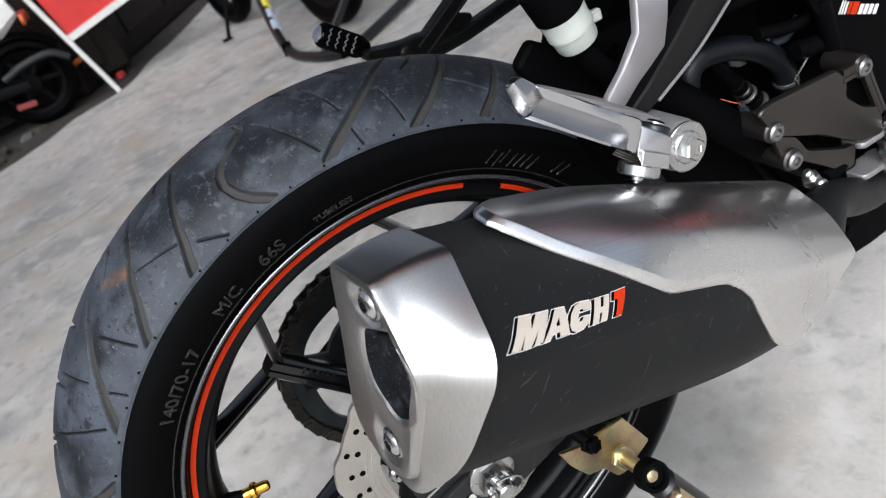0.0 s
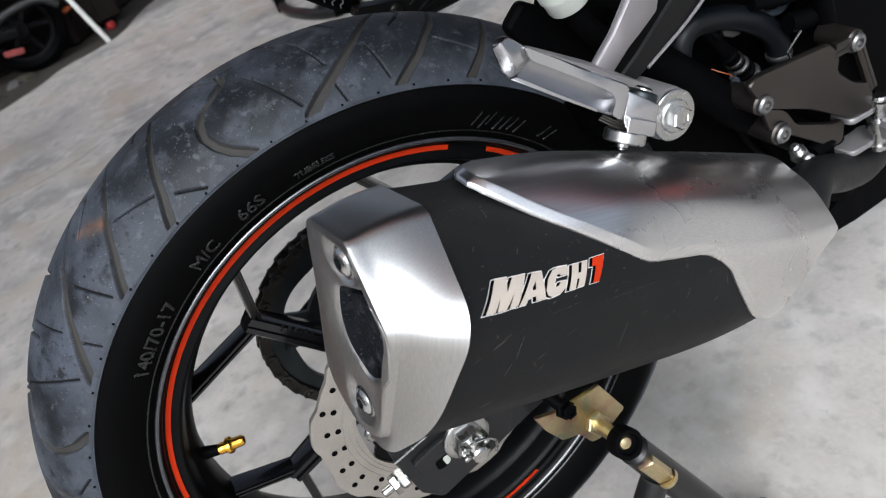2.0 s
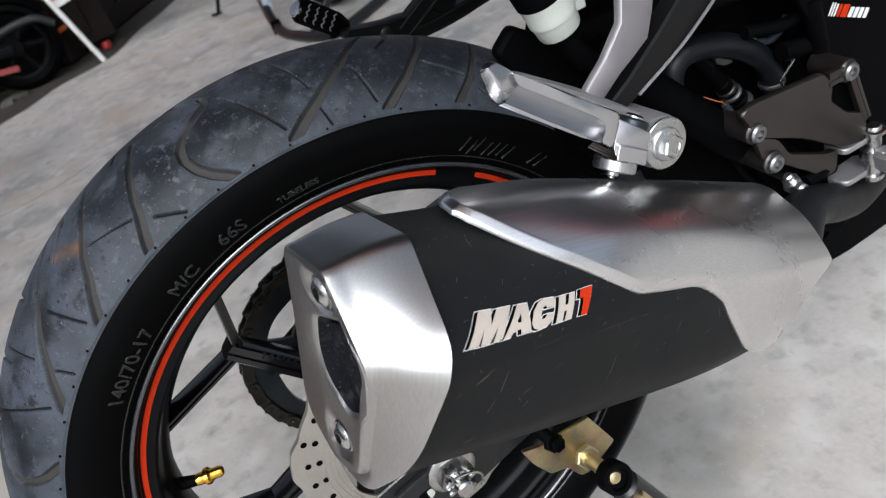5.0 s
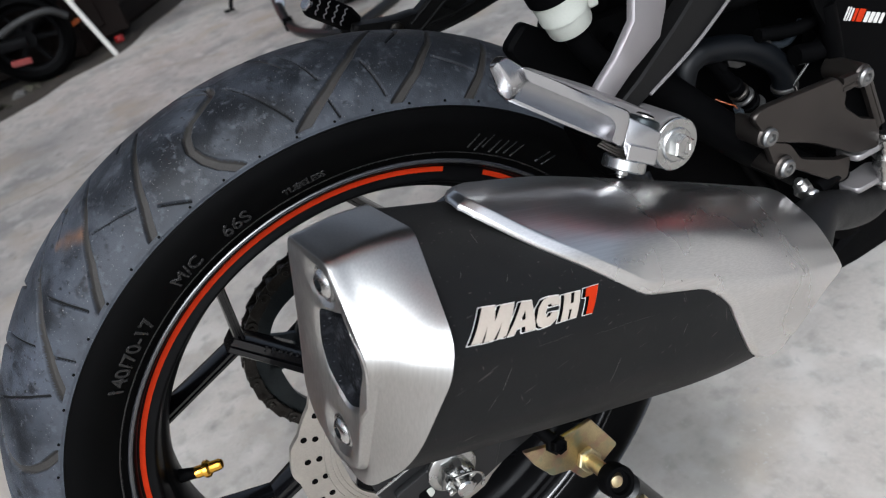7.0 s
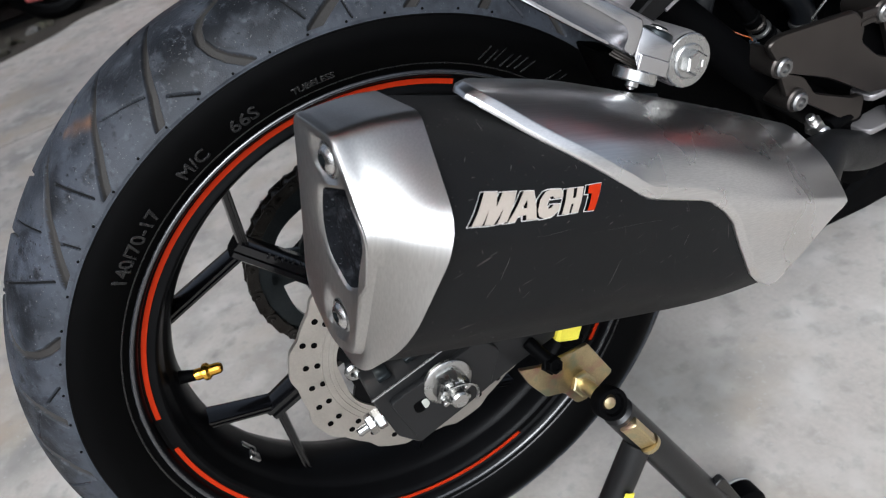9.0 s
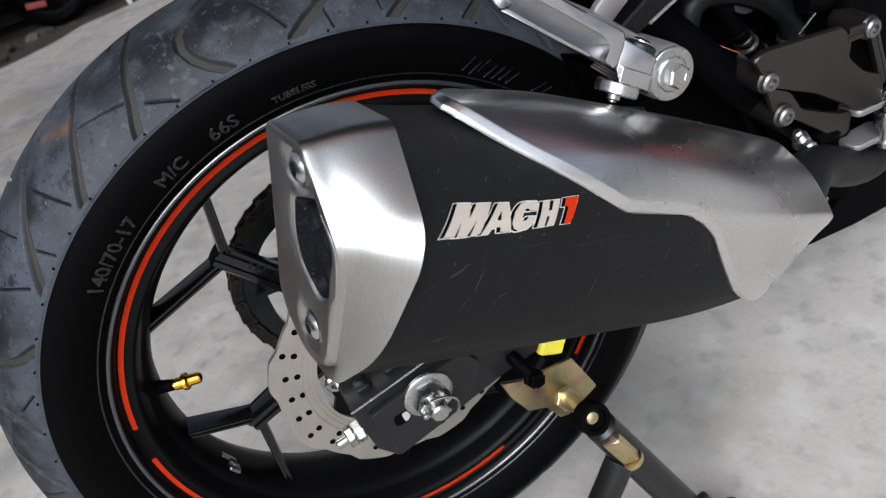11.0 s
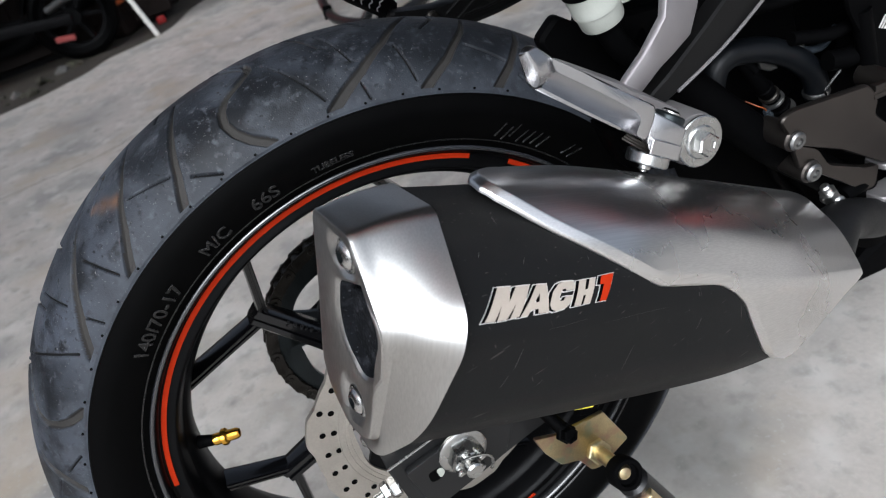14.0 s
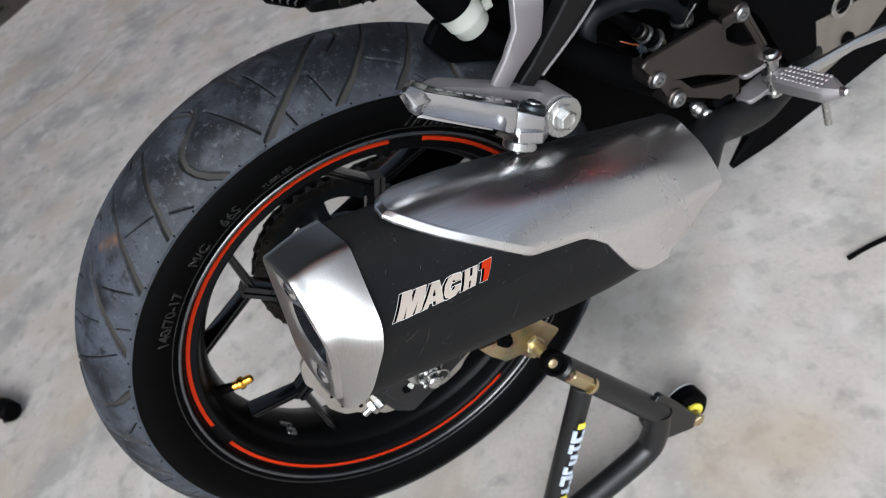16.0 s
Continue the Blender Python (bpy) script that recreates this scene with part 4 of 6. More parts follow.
def grown(poly, w):
    """A letter's outline pushed out by w metres along its edges' normals."""
    scale = Vector((.084, .0165))
    pts = [Vector((q[0] * scale.x, q[1] * scale.y)) for q in poly]
    area = sum(a.x * b.y - b.x * a.y for a, b in zip(pts, pts[1:] + pts[:1]))
    side = 1 if area < 0 else -1
    out = []
    for a, b, c in zip(pts[-1:] + pts[:-1], pts, pts[1:] + pts[:1]):
        u, v = (b - a).normalized(), (c - b).normalized()
        n = Vector((-u.y - v.y, u.x + v.x)) * side
        n = n.normalized() if n.length > .2 else Vector((0, 0))
        out.append((b.x + n.x * w, b.y + n.y * w))
    return [(x / scale.x, y / scale.y) for x, y in out]


def badge_letter(name, polys, grow, shift, z0, z1, mat, label):
    """A thin raised letter, cut fine enough to follow the can's face."""
    bm = bmesh.new()
    for poly in polys:
        pts = [Vector(q) + Vector(shift) for q in (grown(poly, grow) if grow else poly)]
        bm.faces.new([bm.verts.new((q.x, q.y, 0)) for q in pts])
    bmesh.ops.triangulate(bm, faces=bm.faces[:])
    for k in range(-1, 12):
        geom = bm.verts[:] + bm.edges[:] + bm.faces[:]
        bmesh.ops.bisect_plane(bm, geom=geom, plane_co=(0, k / 11, 0), plane_no=(0, 1, 0))
    made = bmesh.ops.extrude_face_region(bm, geom=bm.faces[:])["geom"]
    top = {v for v in made if isinstance(v, bmesh.types.BMVert)}
    for v in bm.verts:
        v.co = on_badge(v.co.x, v.co.y, z1 if v in top else z0)
    return part(name, bm, mat, can, label, 30)


def shell(poly):
    """A letter's outline without the eye of the A."""
    return [q for i, q in enumerate(poly) if q not in ((.367, .663), (.340, .379), (.386, .381)) and not (q == (.367, .925))]


for i, polys in enumerate(GLYPHS):
    red = i == 4
    whole = [shell(q) for q in polys]
    badge_letter("badge_edge", whole, .00075, (.000, .0), .0001, .0004, M_WHITE, "pale outline of the badge")
    badge_letter("badge_edge", whole, .00075, (-.026, -.005), .0001, .00038, M_WHITE, "pale outline of the badge")
    for k in range(3):
        badge_letter("badge_shadow", polys, .00012, (-.009 * (k + 1), -.002 * (k + 1)), .0003, .00060 - .00003 * k, M_PLASTIC, "black shadow of the badge letter")
    badge_letter("badge_letter", polys, 0, (0, 0), .0005, .0009, M_RED if red else M_CREAM, "red badge figure" if red else "cream badge letter")


# raised writing on the tyre's sidewall
def on_wall(deg, radius, spread):
    def place(x, y, z):
        a = deg - math.degrees(x / radius) * spread
        r = radius + y
        arc = np.interp(r, [.228, .234, .243, .255, .264, .274], [.0535, .0562, .0622, .0675, .0685, .0658])
        return polar(r, a, float(arc) + .0003 + z)
    return place


for text, deg, size, widen in (("TUBELESS", 94.6, .0075, 1.0), ("66S", 106.0, .0155, 1.0), ("M/C", 117.0, .0145, 1.0), ("140/70-17", 138.5, .0150, 1.02)):
    lettering("tyre_writing", text, on_wall(deg, .2425, widen), size, .0009, M_LETTER, tyre, 0, "raised black sidewall writing", bevel=.0004)
for i, (a, r) in enumerate(((59.5, .248), (58.0, .246), (56.5, .249), (54.8, .246), (53.2, .2465), (51.6, .247), (50.0, .246), (44, .248), (42.4, .2475))):
    bm = bmesh.new()
    bar(bm, polar(r - .006, a + .6, .0625), polar(r + .006, a - .6, .0672), .0016, .0012, .0016, .0016)
    part("tyre_mark", bm, M_LETTER, tyre)
# small moulding pips on the shoulder
for i, a in enumerate(np.arange(60, 176, 5.8)):
    bm = bmesh.new()
    lathe(bm, [(0, .0011), (.0012, .0009)], polar(.2775, float(a), .0640), (1, .4 * math.cos(radians(a)), .4 * math.sin(radians(a))), 8)
    part("tyre_pip", bm, M_SIDEWALL, tyre)


# ---- passenger footrest ----
def loft(bm, path, sects, up, mat=0):
    """Rounded rectangles (width, height, shift up) skinned along a path."""
    up = Vector(up)
    loops = []
    for i, (p, (w, h, c)) in enumerate(zip(path, sects)):
        p = Vector(p)
        t = (Vector(path[min(i + 1, len(path) - 1)]) - Vector(path[max(i - 1, 0)])).normalized()
        s = t.cross(up).normalized()
        u = s.cross(t)
        e = min(w, h) * c
        pts = [(w / 2 - e, -h / 2), (w / 2, -h / 2 + e), (w / 2, h / 2 - e), (w / 2 - e, h / 2), (-w / 2 + e, h / 2), (-w / 2, h / 2 - e), (-w / 2, -h / 2 + e), (-w / 2 + e, -h / 2)]
        loops.append([p + s * a + u * b for a, b in pts])
    rings(bm, loops, mat=mat)
    return bm


PT = Vector((.160, .1165, .2890))
PD, PS, PN = Vector((.1831, .7507, -.6347)), Vector((-.0750, .6545, .7524)), Vector((.9802, -.0901, .1762))


def pg(a, b, c):
    """Along the folded peg, across it and out of its face."""
    return PT + PD * (a - (a + .214) * c / .47) + PS * (b * (1 - c / .47)) + PN * c


def peg_plate(bm, outline, c0, c1, r=.002, edge=.0015, n=4):
    """An outline on the peg's face, from depth c0 to c1, its outer edge rounded."""
    pts = round_corners(outline, r, n)
    mid = sum(pts, Vector((0, 0))) / len(pts)
    loops = []
    for c, e in ((c0, 0), (c1 - edge, 0), (c1 - edge * .3, edge * .35), (c1, edge)):
        loops.append([pg(*(p + (mid - p).normalized() * e), c) for p in pts])
    rings(bm, loops)
    return bm


bm = bmesh.new()
peg_plate(bm, [(-.011, .006), (-.007, .0135), (.0073, .0138), (.089, .0112), (.0915, .007), (.0945, -.0120), (.074, -.0108), (.0054, -.0066)], -.011, .0005, .003, .001)
peg = part("footpeg", bm, M_ALLOY, bike, "folded polished alloy passenger footpeg", 32)
# hollow side, leaning back under the top rim
bm = bmesh.new()
loops = []
for t in np.linspace(0, 1, 12):
    a, hi, lo = .010 + .078 * t, .0082 - .0050 * t, -.0052 - .0058 * t
    loops.append([pg(a, hi + (lo - hi) * u, .0008 + .0052 * u * u + .0016 * (2 * t - 1) ** 4) for u in np.linspace(0, 1, 7)])
rings(bm, loops, closed=False, caps=False)
part("peg_hollow", bm, M_ALLOY, peg, "polished hollow side of the footpeg", 60)
# raised rim along the top and round the end, a thin lip along the bottom
bm = bmesh.new()
peg_plate(bm, [(.006, .0146), (.030, .0140), (.060, .0126), (.089, .0114), (.0918, .0070), (.0950, -.0122), (.0865, -.0118), (.0868, -.0030), (.0845, .0016), (.078, .0040), (.050, .0062), (.0135, .0080)], .001, .0098, .0026, .0022)
part("peg_rim", bm, M_ALLOY, peg, smooth=32)
bm = bmesh.new()
peg_plate(bm, [(.009, -.0046), (.045, -.0074), (.0735, -.0096), (.0735, -.0112), (.045, -.0098), (.006, -.0070)], .001, .0075, .0006, .0006)
part("peg_lip", bm, M_ALLOY, peg, smooth=32)
# faceted nose with a ridge
bm = bmesh.new()
nose = round_corners([(-.0130, .0085), (-.0110, .0150), (-.0050, .0172), (.0085, .0146), (.0150, .0075), (.0082, -.0052), (.0050, -.0070), (-.0015, -.0040)], .0022, 3)
ridge = (Vector((-.0075, .0120)), Vector((.0045, .0040)))


def to_ridge(p, f):
    a, b = ridge
    t = min(1, max(0, (p - a).dot(b - a) / (b - a).length_squared))
    return p.lerp(a.lerp(b, t), f)


rings(bm, [[pg(*p, -.011) for p in nose], [pg(*p, .0056) for p in nose], [pg(*to_ridge(p, .07), .0070) for p in nose], [pg(*to_ridge(p, .80), .0112) for p in nose], [pg(*to_ridge(p, .96), .0117) for p in nose]])
part("peg_nose", bm, M_ALLOY, peg, "faceted polished nose", 24)
for i in range(8):
    bm = bmesh.new()
    block(bm, (.0058, .0018, .0050), Matrix.Translation(pg(.018 + i * .0086, .0138 - i * .00030, -.004)) @ Matrix((PD, PS, PN)).transposed().to_4x4(), .0010)
    part("peg_tooth", bm, M_ALLOY_D, peg)
bm = bmesh.new()
peg_plate(bm, [(.0905, .0078), (.1178, .0054), (.1195, -.006), (.1215, -.0150), (.0985, -.0172), (.0940, -.0115)], -.014, .0075, .0018, .0014)
part("peg_knuckle", bm, M_ALLOY, peg, smooth=32)
bm = bmesh.new()
peg_plate(bm, [(.0978, -.0086), (.1208, -.0062), (.1228, -.0168), (.0998, -.0190)], -.010, .0125, .0016, .0014)
part("peg_lug", bm, M_ALLOY, peg, smooth=32)
PU = (PS * -1 + PD * .12).normalized()
bm = bmesh.new()
lathe(bm, [(0, .0105), (.0005, .0140), (.0012, .0146), (.0075, .0146), (.0086, .0136), (.0088, .006)], pg(.0990, -.0168, -.001), PU, 40)
part("pin_head", bm, M_ZINC, peg, "bright zinc head of the hinge pin", 30)
bm = bmesh.new()
lathe(bm, [(0, .0046), (.003, .0046), (.0036, .0038), (.0040, .0026), (.0052, .0024)], pg(.0995, -.0255, -.001), PU, 18)
part("pin_tail", bm, M_ZINC, peg)
for k in range(3):
    bm = bmesh.new()
    tube(bm, [pg(.078 - k * .001, -.0118 - k * .0017, .002), pg(.086, -.0132 - k * .0017, .0060), pg(.0945, -.0142 - k * .0016, .0062), pg(.0985, -.0150 - k * .0016, .003)], .0010, 8, 6)
    part("peg_spring", bm, M_CHAIN, peg, "dark hinge spring")
bm = bmesh.new()
lathe(bm, [(0, .0112), (.0062, .0112), (.0075, .0105), (.0080, .0095)], pg(.1015, .0030, -.011), PS, 32)
part("peg_rivet", bm, M_SPROCKET, peg, "dark steel hinge bush")
bm = bmesh.new()
lathe(bm, [(0, .0066), (.0012, .0066), (.0024, .0052), (.0028, .003)], pg(.1015, .0109, -.011), PS, 24)
part("rivet_head", bm, M_ZINC, peg, "bright rivet head")

# footrest hanger with two arms and the big washer
bm = bmesh.new()
slab(bm, [(.136, .285), (.146, .283), (.188, .250), (.212, .228), (.236, .206), (.224, .188), (.205, .205), (.192, .232), (.150, .268)], (.132, 0, 0), (0, 1, 0), (0, 0, 1), .020, r=.006, edge=.003)
hanger = part("footrest_hanger", bm, M_ALLOY_D, bike, "grey painted alloy footrest hanger")
bm = bmesh.new()
loft(bm, [(.145, .184, .2375), (.146, .1942, .2462), (.148, .2089, .2587), (.1475, .220, .2665), (.147, .2313, .2742), (.142, .2396, .2861), (.138, .2452, .2954), (.120, .270, .336), (.10, .30, .386)],
     [(.014, .007, .2), (.0180, .0075, .2), (.0190, .0075, .2), (.024, .0075, .2), (.0285, .0075, .2), (.0300, .0075, .2), (.0310, .0075, .2), (.032, .0075, .2), (.032, .0075, .2)], (1, 0, 0))
part("hanger_arm", bm, M_ARM, hanger, "satin silver hanger arm", 45)
bm = bmesh.new()
loft(bm, [(.130, .212, .220), (.129, .2308, .2275), (.123, .2711, .2432), (.113, .3141, .2603), (.095, .375, .285)], [(.014, .018, .1), (.017, .018, .1), (.0266, .018, .1), (.034, .018, .1), (.036, .018, .1)], (1, 0, 0))
part("hanger_brace", bm, M_BRACE, hanger, "black hanger brace")
bm = bmesh.new()
tube(bm, [(.1385, .2351, .2215), (.132, .2817, .2355), (.122, .3286, .2532), (.104, .390, .2765)], .0013, 8, 4)
part("brace_edge", bm, M_ALLOY_D, hanger, "bright machined edge")
WC = Vector((.1705, .2250, .1975))
WA = Vector((.94, .02, .04)).normalized()
bm = bmesh.new()
lathe(bm, [(-.040, .0195), (-.006, .0195), (-.0035, .0185), (-.003, .0160), (0, .0160)], WC, WA, 40)
part("hanger_boss", bm, M_ALLOY_D, hanger)
bm = bmesh.new()
lathe(bm, [(0, .0178), (.0006, .0187), (.0020, .0187), (.0026, .0179), (.0026, .0125)], WC, WA, 44)
part("washer", bm, M_ZINC, hanger, "large bright washer", 30)
bm = bmesh.new()
lathe(bm, [(.0020, .0120), (.0034, .0122), (.0042, .0112), (.0044, .0095)], WC, WA, 32)
part("bolt_flange", bm, M_ZINC, hanger, smooth=30)
bm = bmesh.new()
lathe(bm, [(.0040, .0088), (.0108, .0088), (.0120, .0078), (.0121, .0046), (.0113, .0040)], WC, WA, 6, turn=.5)
part("hanger_bolt", bm, M_ZINC, hanger, "zinc hexagon bolt", 20)

# ---- rider's footrest plate, peg and brake pedal ----
X0 = .118
bm = bmesh.new()
slab(bm, [(.337, .147), (.349, .151), (.430, .141), (.441, .125), (.438, .110), (.458, .088), (.481, .076), (.481, .047), (.451, .055), (.401, .091), (.352, .118)], (X0, 0, 0), (0, 1, 0), (0, 0, 1), .007, r=.006, edge=.0015)
plate = part("heel_plate", bm, M_PLATE, bike, "bronze-grey alloy heel guard plate")
bm = bmesh.new()
slab(bm, [(.352, .117), (.378, .102), (.390, .080), (.436, .055), (.451, .052), (.447, .030), (.434, .031), (.381, .075), (.362, .083)], (X0 - .004, 0, 0), (0, 1, 0), (0, 0, 1), .007, r=.005, edge=.0015)
part("plate_foot", bm, M_PLATE, plate)
for a, b, w in (((X0 + .004, .436, .130), (X0 + .004, .463, .128), .013), ((X0 + .004, .463, .128), (X0 + .004, .482, .070), .010)):
    bm = bmesh.new()
    bar(bm, a, b, w, w, .007, .007)
    part("plate_arm", bm, M_PLATE, plate)
for y, z in ((.352, .123), (.369, .084), (.460, .128)):
    bm = bmesh.new()
    rod(bm, (X0 - .03, y, z), (X0 + .007, y, z), .0105, seg=28)
    part("plate_boss", bm, M_PLATE, plate)
    cap_screw((X0 + .007, y, z), (1, 0, 0), .0082, .0045, M_ZINC_DIM, plate, "plate_bolt", "zinc socket bolt, darkened for its dark reflections")
bm = bmesh.new()
nut(bm, (.119, .392, .050), (0, .5, -.86), .0080, .014)
rod(bm, (.119, .388, .058), (.119, .408, .022), .0042)
rod(bm, (.128, .399, .038), (.108, .399, .038), .0065)
part("brake_rod", bm, M_CAST, plate, "zinc brake rod clevis")
bm = bmesh.new()
tube(bm, [(.116, .412, .034), (.114, .430, .036), (.11, .45, .03)], .0085, 14, 4)
part("brake_switch", bm, M_BLACK, plate)
# peg joint
for dz in (-.017, .019):
    bm = bmesh.new()
    slab(bm, [(.452, -.012), (.498, -.014), (.505, .004), (.492, .014), (.455, .012)], (.112, 0, .030 + dz), (0, 1, 0), (1, 0, 0), .006, r=.006)
    part("peg_bracket", bm, M_ALLOY_D, plate)
bm = bmesh.new()
rod(bm, (.126, .488, .000), (.126, .488, .060), .0075)
lathe(bm, [(0, .011), (.003, .011), (.004, .009)], (.126, .488, .053), (0, 0, 1), 20)
lathe(bm, [(0, .010), (.004, .010)], (.126, .488, .004), (0, 0, 1), 20)
lathe(bm, [(0, .0115), (.012, .0115)], (.126, .488, .024), (0, 0, 1), 20)
part("rider_peg_pin", bm, M_ZINC, plate, "zinc peg pin with spring")
RP0, RP1 = Vector((.135, .487, .028)), Vector((.207, .488, .045))
bm = bmesh.new()
loft(bm, [RP0, RP0.lerp(RP1, .15), RP0.lerp(RP1, .9), RP1, RP1 + Vector((.010, .001, .003))], [(.018, .020, .2), (.026, .022, .2), (.026, .019, .2), (.022, .016, .3), (.010, .010, .3)], (0, 0, 1))
rpeg = part("rider_footpeg", bm, M_ALLOY_D, bike, "knurled alloy rider footpeg")
dv = (RP1 - RP0)
for i in range(11):
    for j in range(4):
        bm = bmesh.new()
        q = RP0 + dv * (.16 + i * .072) + Vector((-.002, -.0095 + j * .0063, .0112 - i * .00015))
        lathe(bm, [(0, .0024), (.0012, .0014)], q, (-.2, 0, 1), 6)
        part("grip_point", bm, M_ALLOY_D, rpeg)
bm = bmesh.new()
rod(bm, RP1 + Vector((-.012, 0, -.006)), RP1 + Vector((-.008, 0, -.050)), .0038)
part("feeler", bm, M_ZINC, rpeg, "bright peg feeler")
bm = bmesh.new()
rod(bm, RP1 + Vector((.004, .001, .002)), RP1 + Vector((.018, .002, .006)), .005)
part("peg_end", bm, M_CAST, rpeg)
bm = bmesh.new()
loft(bm, [(.118, .500, .006), (.122, .53, -.004), (.128, .60, -.009), (.132, .64, -.018), (.134, .70, -.045)], [(.016, .010, .3), (.016, .010, .3), (.013, .010, .3), (.016, .012, .3), (.014, .012, .3)], (1, 0, 0))
part("brake_pedal", bm, M_CAST, bike, "silver alloy brake pedal")

# ---- frame, engine and covers beyond ----
bm = bmesh.new()
block(bm, (.16, .34, .30), Matrix.Translation((.0, .64, .12)) @ pose(0, 0, 0, -12, 0, 0), .03)
engine = part("engine", bm, M_BLACK, bike, "black engine cases in deep shade")
M_CASE = material("bronze_engine_case", (0.30, 0.275, 0.24), 0.45, 0.8, var=0.12, scale=20, even=True)
bm = bmesh.new()
slab(bm, [(.572, .06), (.72, .06), (.74, -.04), (.68, -.078), (.60, -.090), (.566, -.06)], (.060, 0, 0), (0, 1, 0), (0, 0, 1), .014, r=.016, edge=.004)
cases = part("crankcase_cover", bm, M_CASE, engine, "bronze-grey crankcase cover")
cap_screw((.074, .648, -.056), (1, 0, 0), .0085, .007, M_BLACK, cases, "cover_bolt", "black cover bolt")
bm = bmesh.new()
ring_solid(bm, [(0, .011), (0, .017), (.006, .017), (.007, .015), (.007, .011)], (.074, .638, .002), (1, 0, 0), 28)
part("sight_ring", bm, M_ZINC, cases, "bright ring of the oil sight glass")
bm = bmesh.new()
tube(bm, [(.06, .25, .23), (.075, .30, .17), (.085, .36, .10), (.09, .44, .02), (.085, .48, -.06)], .017, 20, 6)
part("frame_spar", bm, M_BLACK, bike, "black steel frame spar")
bm = bmesh.new()
loft(bm, [(-.10, .30, .155), (-.10, .36, .12), (-.10, .46, .02)], [(.05, .05, .3), (.06, .06, .3), (.06, .06, .3)], (1, 0, 0))
part("frame_spar", bm, M_BLACK, bike)
bm = bmesh.new()
loft(bm, [(0, .24, .14), (0, .30, .24), (0, .40, .36), (0, .52, .46)], [(.02, .15, .3), (.03, .15, .3), (.03, .16, .3), (.03, .18, .3)], (1, 0, 0))
part("inner_fender", bm, M_PLASTIC, bike, "black plastic inner mudguard")
bm = bmesh.new()
slab(bm, [(.174, .264), (.193, .278), (.212, .263), (.222, .269), (.245, .258), (.30, .25), (.33, .16), (.286, .178), (.232, .205), (.187, .233)], (.046, 0, 0), (0, 1, 0), (0, 0, 1), .014, r=.006, edge=.003)
part("chain_guard", bm, M_PLASTIC, bike, "black plastic rear guard")
bm = bmesh.new()
slab(bm, [(.184, .208), (.202, .200), (.240, .17), (.236, .15), (.196, .168)], (.095, 0, 0), (0, 1, 0), (0, 0, 1), .03, r=.004, edge=.002)
part("hanger_block", bm, M_PLASTIC, bike)
bm = bmesh.new()
loft(bm, [(.01, .335, .30), (.01, .345, .20), (.01, .36, .08), (.01, .38, -.05), (.01, .40, -.10)], [(.20, .03, .3), (.21, .03, .3), (.21, .03, .3), (.20, .03, .3), (.16, .03, .3)], (1, 0, 0))
part("splash_guard", bm, M_PLASTIC, bike, "black plastic guard before the wheel")
bm = bmesh.new()
block(bm, (.15, .02, .50), Matrix.Translation((.0, .47, .20)) @ pose(0, 0, 0, 20, 0, 0), .008)
part("battery_tray", bm, M_PLASTIC, bike)
bm = bmesh.new()
tube(bm, [(.06, .322, .160), (.06, .329, .1786), (.06, .3379, .1839), (.06, .3491, .185), (.06, .3765, .1771), (.06, .4015, .1635), (.06, .4242, .1436), (.06, .4358, .1248), (.06, .438, .1065)], .0112, 18, 6)
part("hose", bm, material("blue_black_rubber", (.0030, .0038, .0052), .42, var=.2, scale=60, spec=.3), bike, "blue-black rubber hose")
bm = bmesh.new()
lathe(bm, [(-.002, .0117), (-.0012, .0122), (.0012, .0122), (.002, .0117)], (.06, .437, .112), (0, .1, -1), 28)
part("hose_clip", bm, M_ZINC_DIM, bike, "thin wire hose clip")
p0, p1 = Vector((.055, .3686, .1574)), Vector((.055, .4076, .0984))
BOOT = [(.10, .0052, .0058, M_BLACK), (.22, .0056, .0062, M_CHAIN), (.36, .0078, .0088, M_BLACK), (.50, .0084, .0094, M_CHAIN), (.62, .0088, .0102, M_ZINC_DIM), (.76, .0100, .0110, M_BLACK), (.87, .0108, .0124, M_ZINC_DIM)]
bm = bmesh.new()
tube(bm, [p0 - (p1 - p0) * .3, p0, p0.lerp(p1, .5), p1, p1 + (p1 - p0) * .3], lambda t: .0048 + .0056 * t, 18, 4)
cylinder = part("brake_cylinder", bm, M_BLACK, bike, "black master cylinder with a ribbed boot")
for f, r0, r1, mat in BOOT:
    bm = bmesh.new()
    lathe(bm, [(-.0022, r0), (-.0012, r1), (.0010, r1), (.0024, r0)], p0.lerp(p1, f), p1 - p0, 28)
    part("boot_ring", bm, mat, cylinder)
bm = bmesh.new()
block(bm, (.004, .0022, .006), Matrix.Translation((.0665, .4065, .1065)), .0006)
part("clamp_tab", bm, M_PASSIVATED, cylinder)
bm = bmesh.new()
slab(bm, [(.383, .1600), (.402, .1495), (.405, .1455), (.394, .1465), (.384, .1530)], (.046, 0, 0), (0, 1, 0), (0, 0, 1), .004, r=.002, edge=.001)
part("zinc_bracket", bm, M_ZINC_DIM, bike, "small zinc bracket below the hose")
M_WIRE = material("copper_orange_wire", (.30, .07, .015), .4, var=.1)
M_SLEEVE = material("blue_grey_sleeve", (.030, .038, .048), .4, var=.2, scale=80, spec=.4)
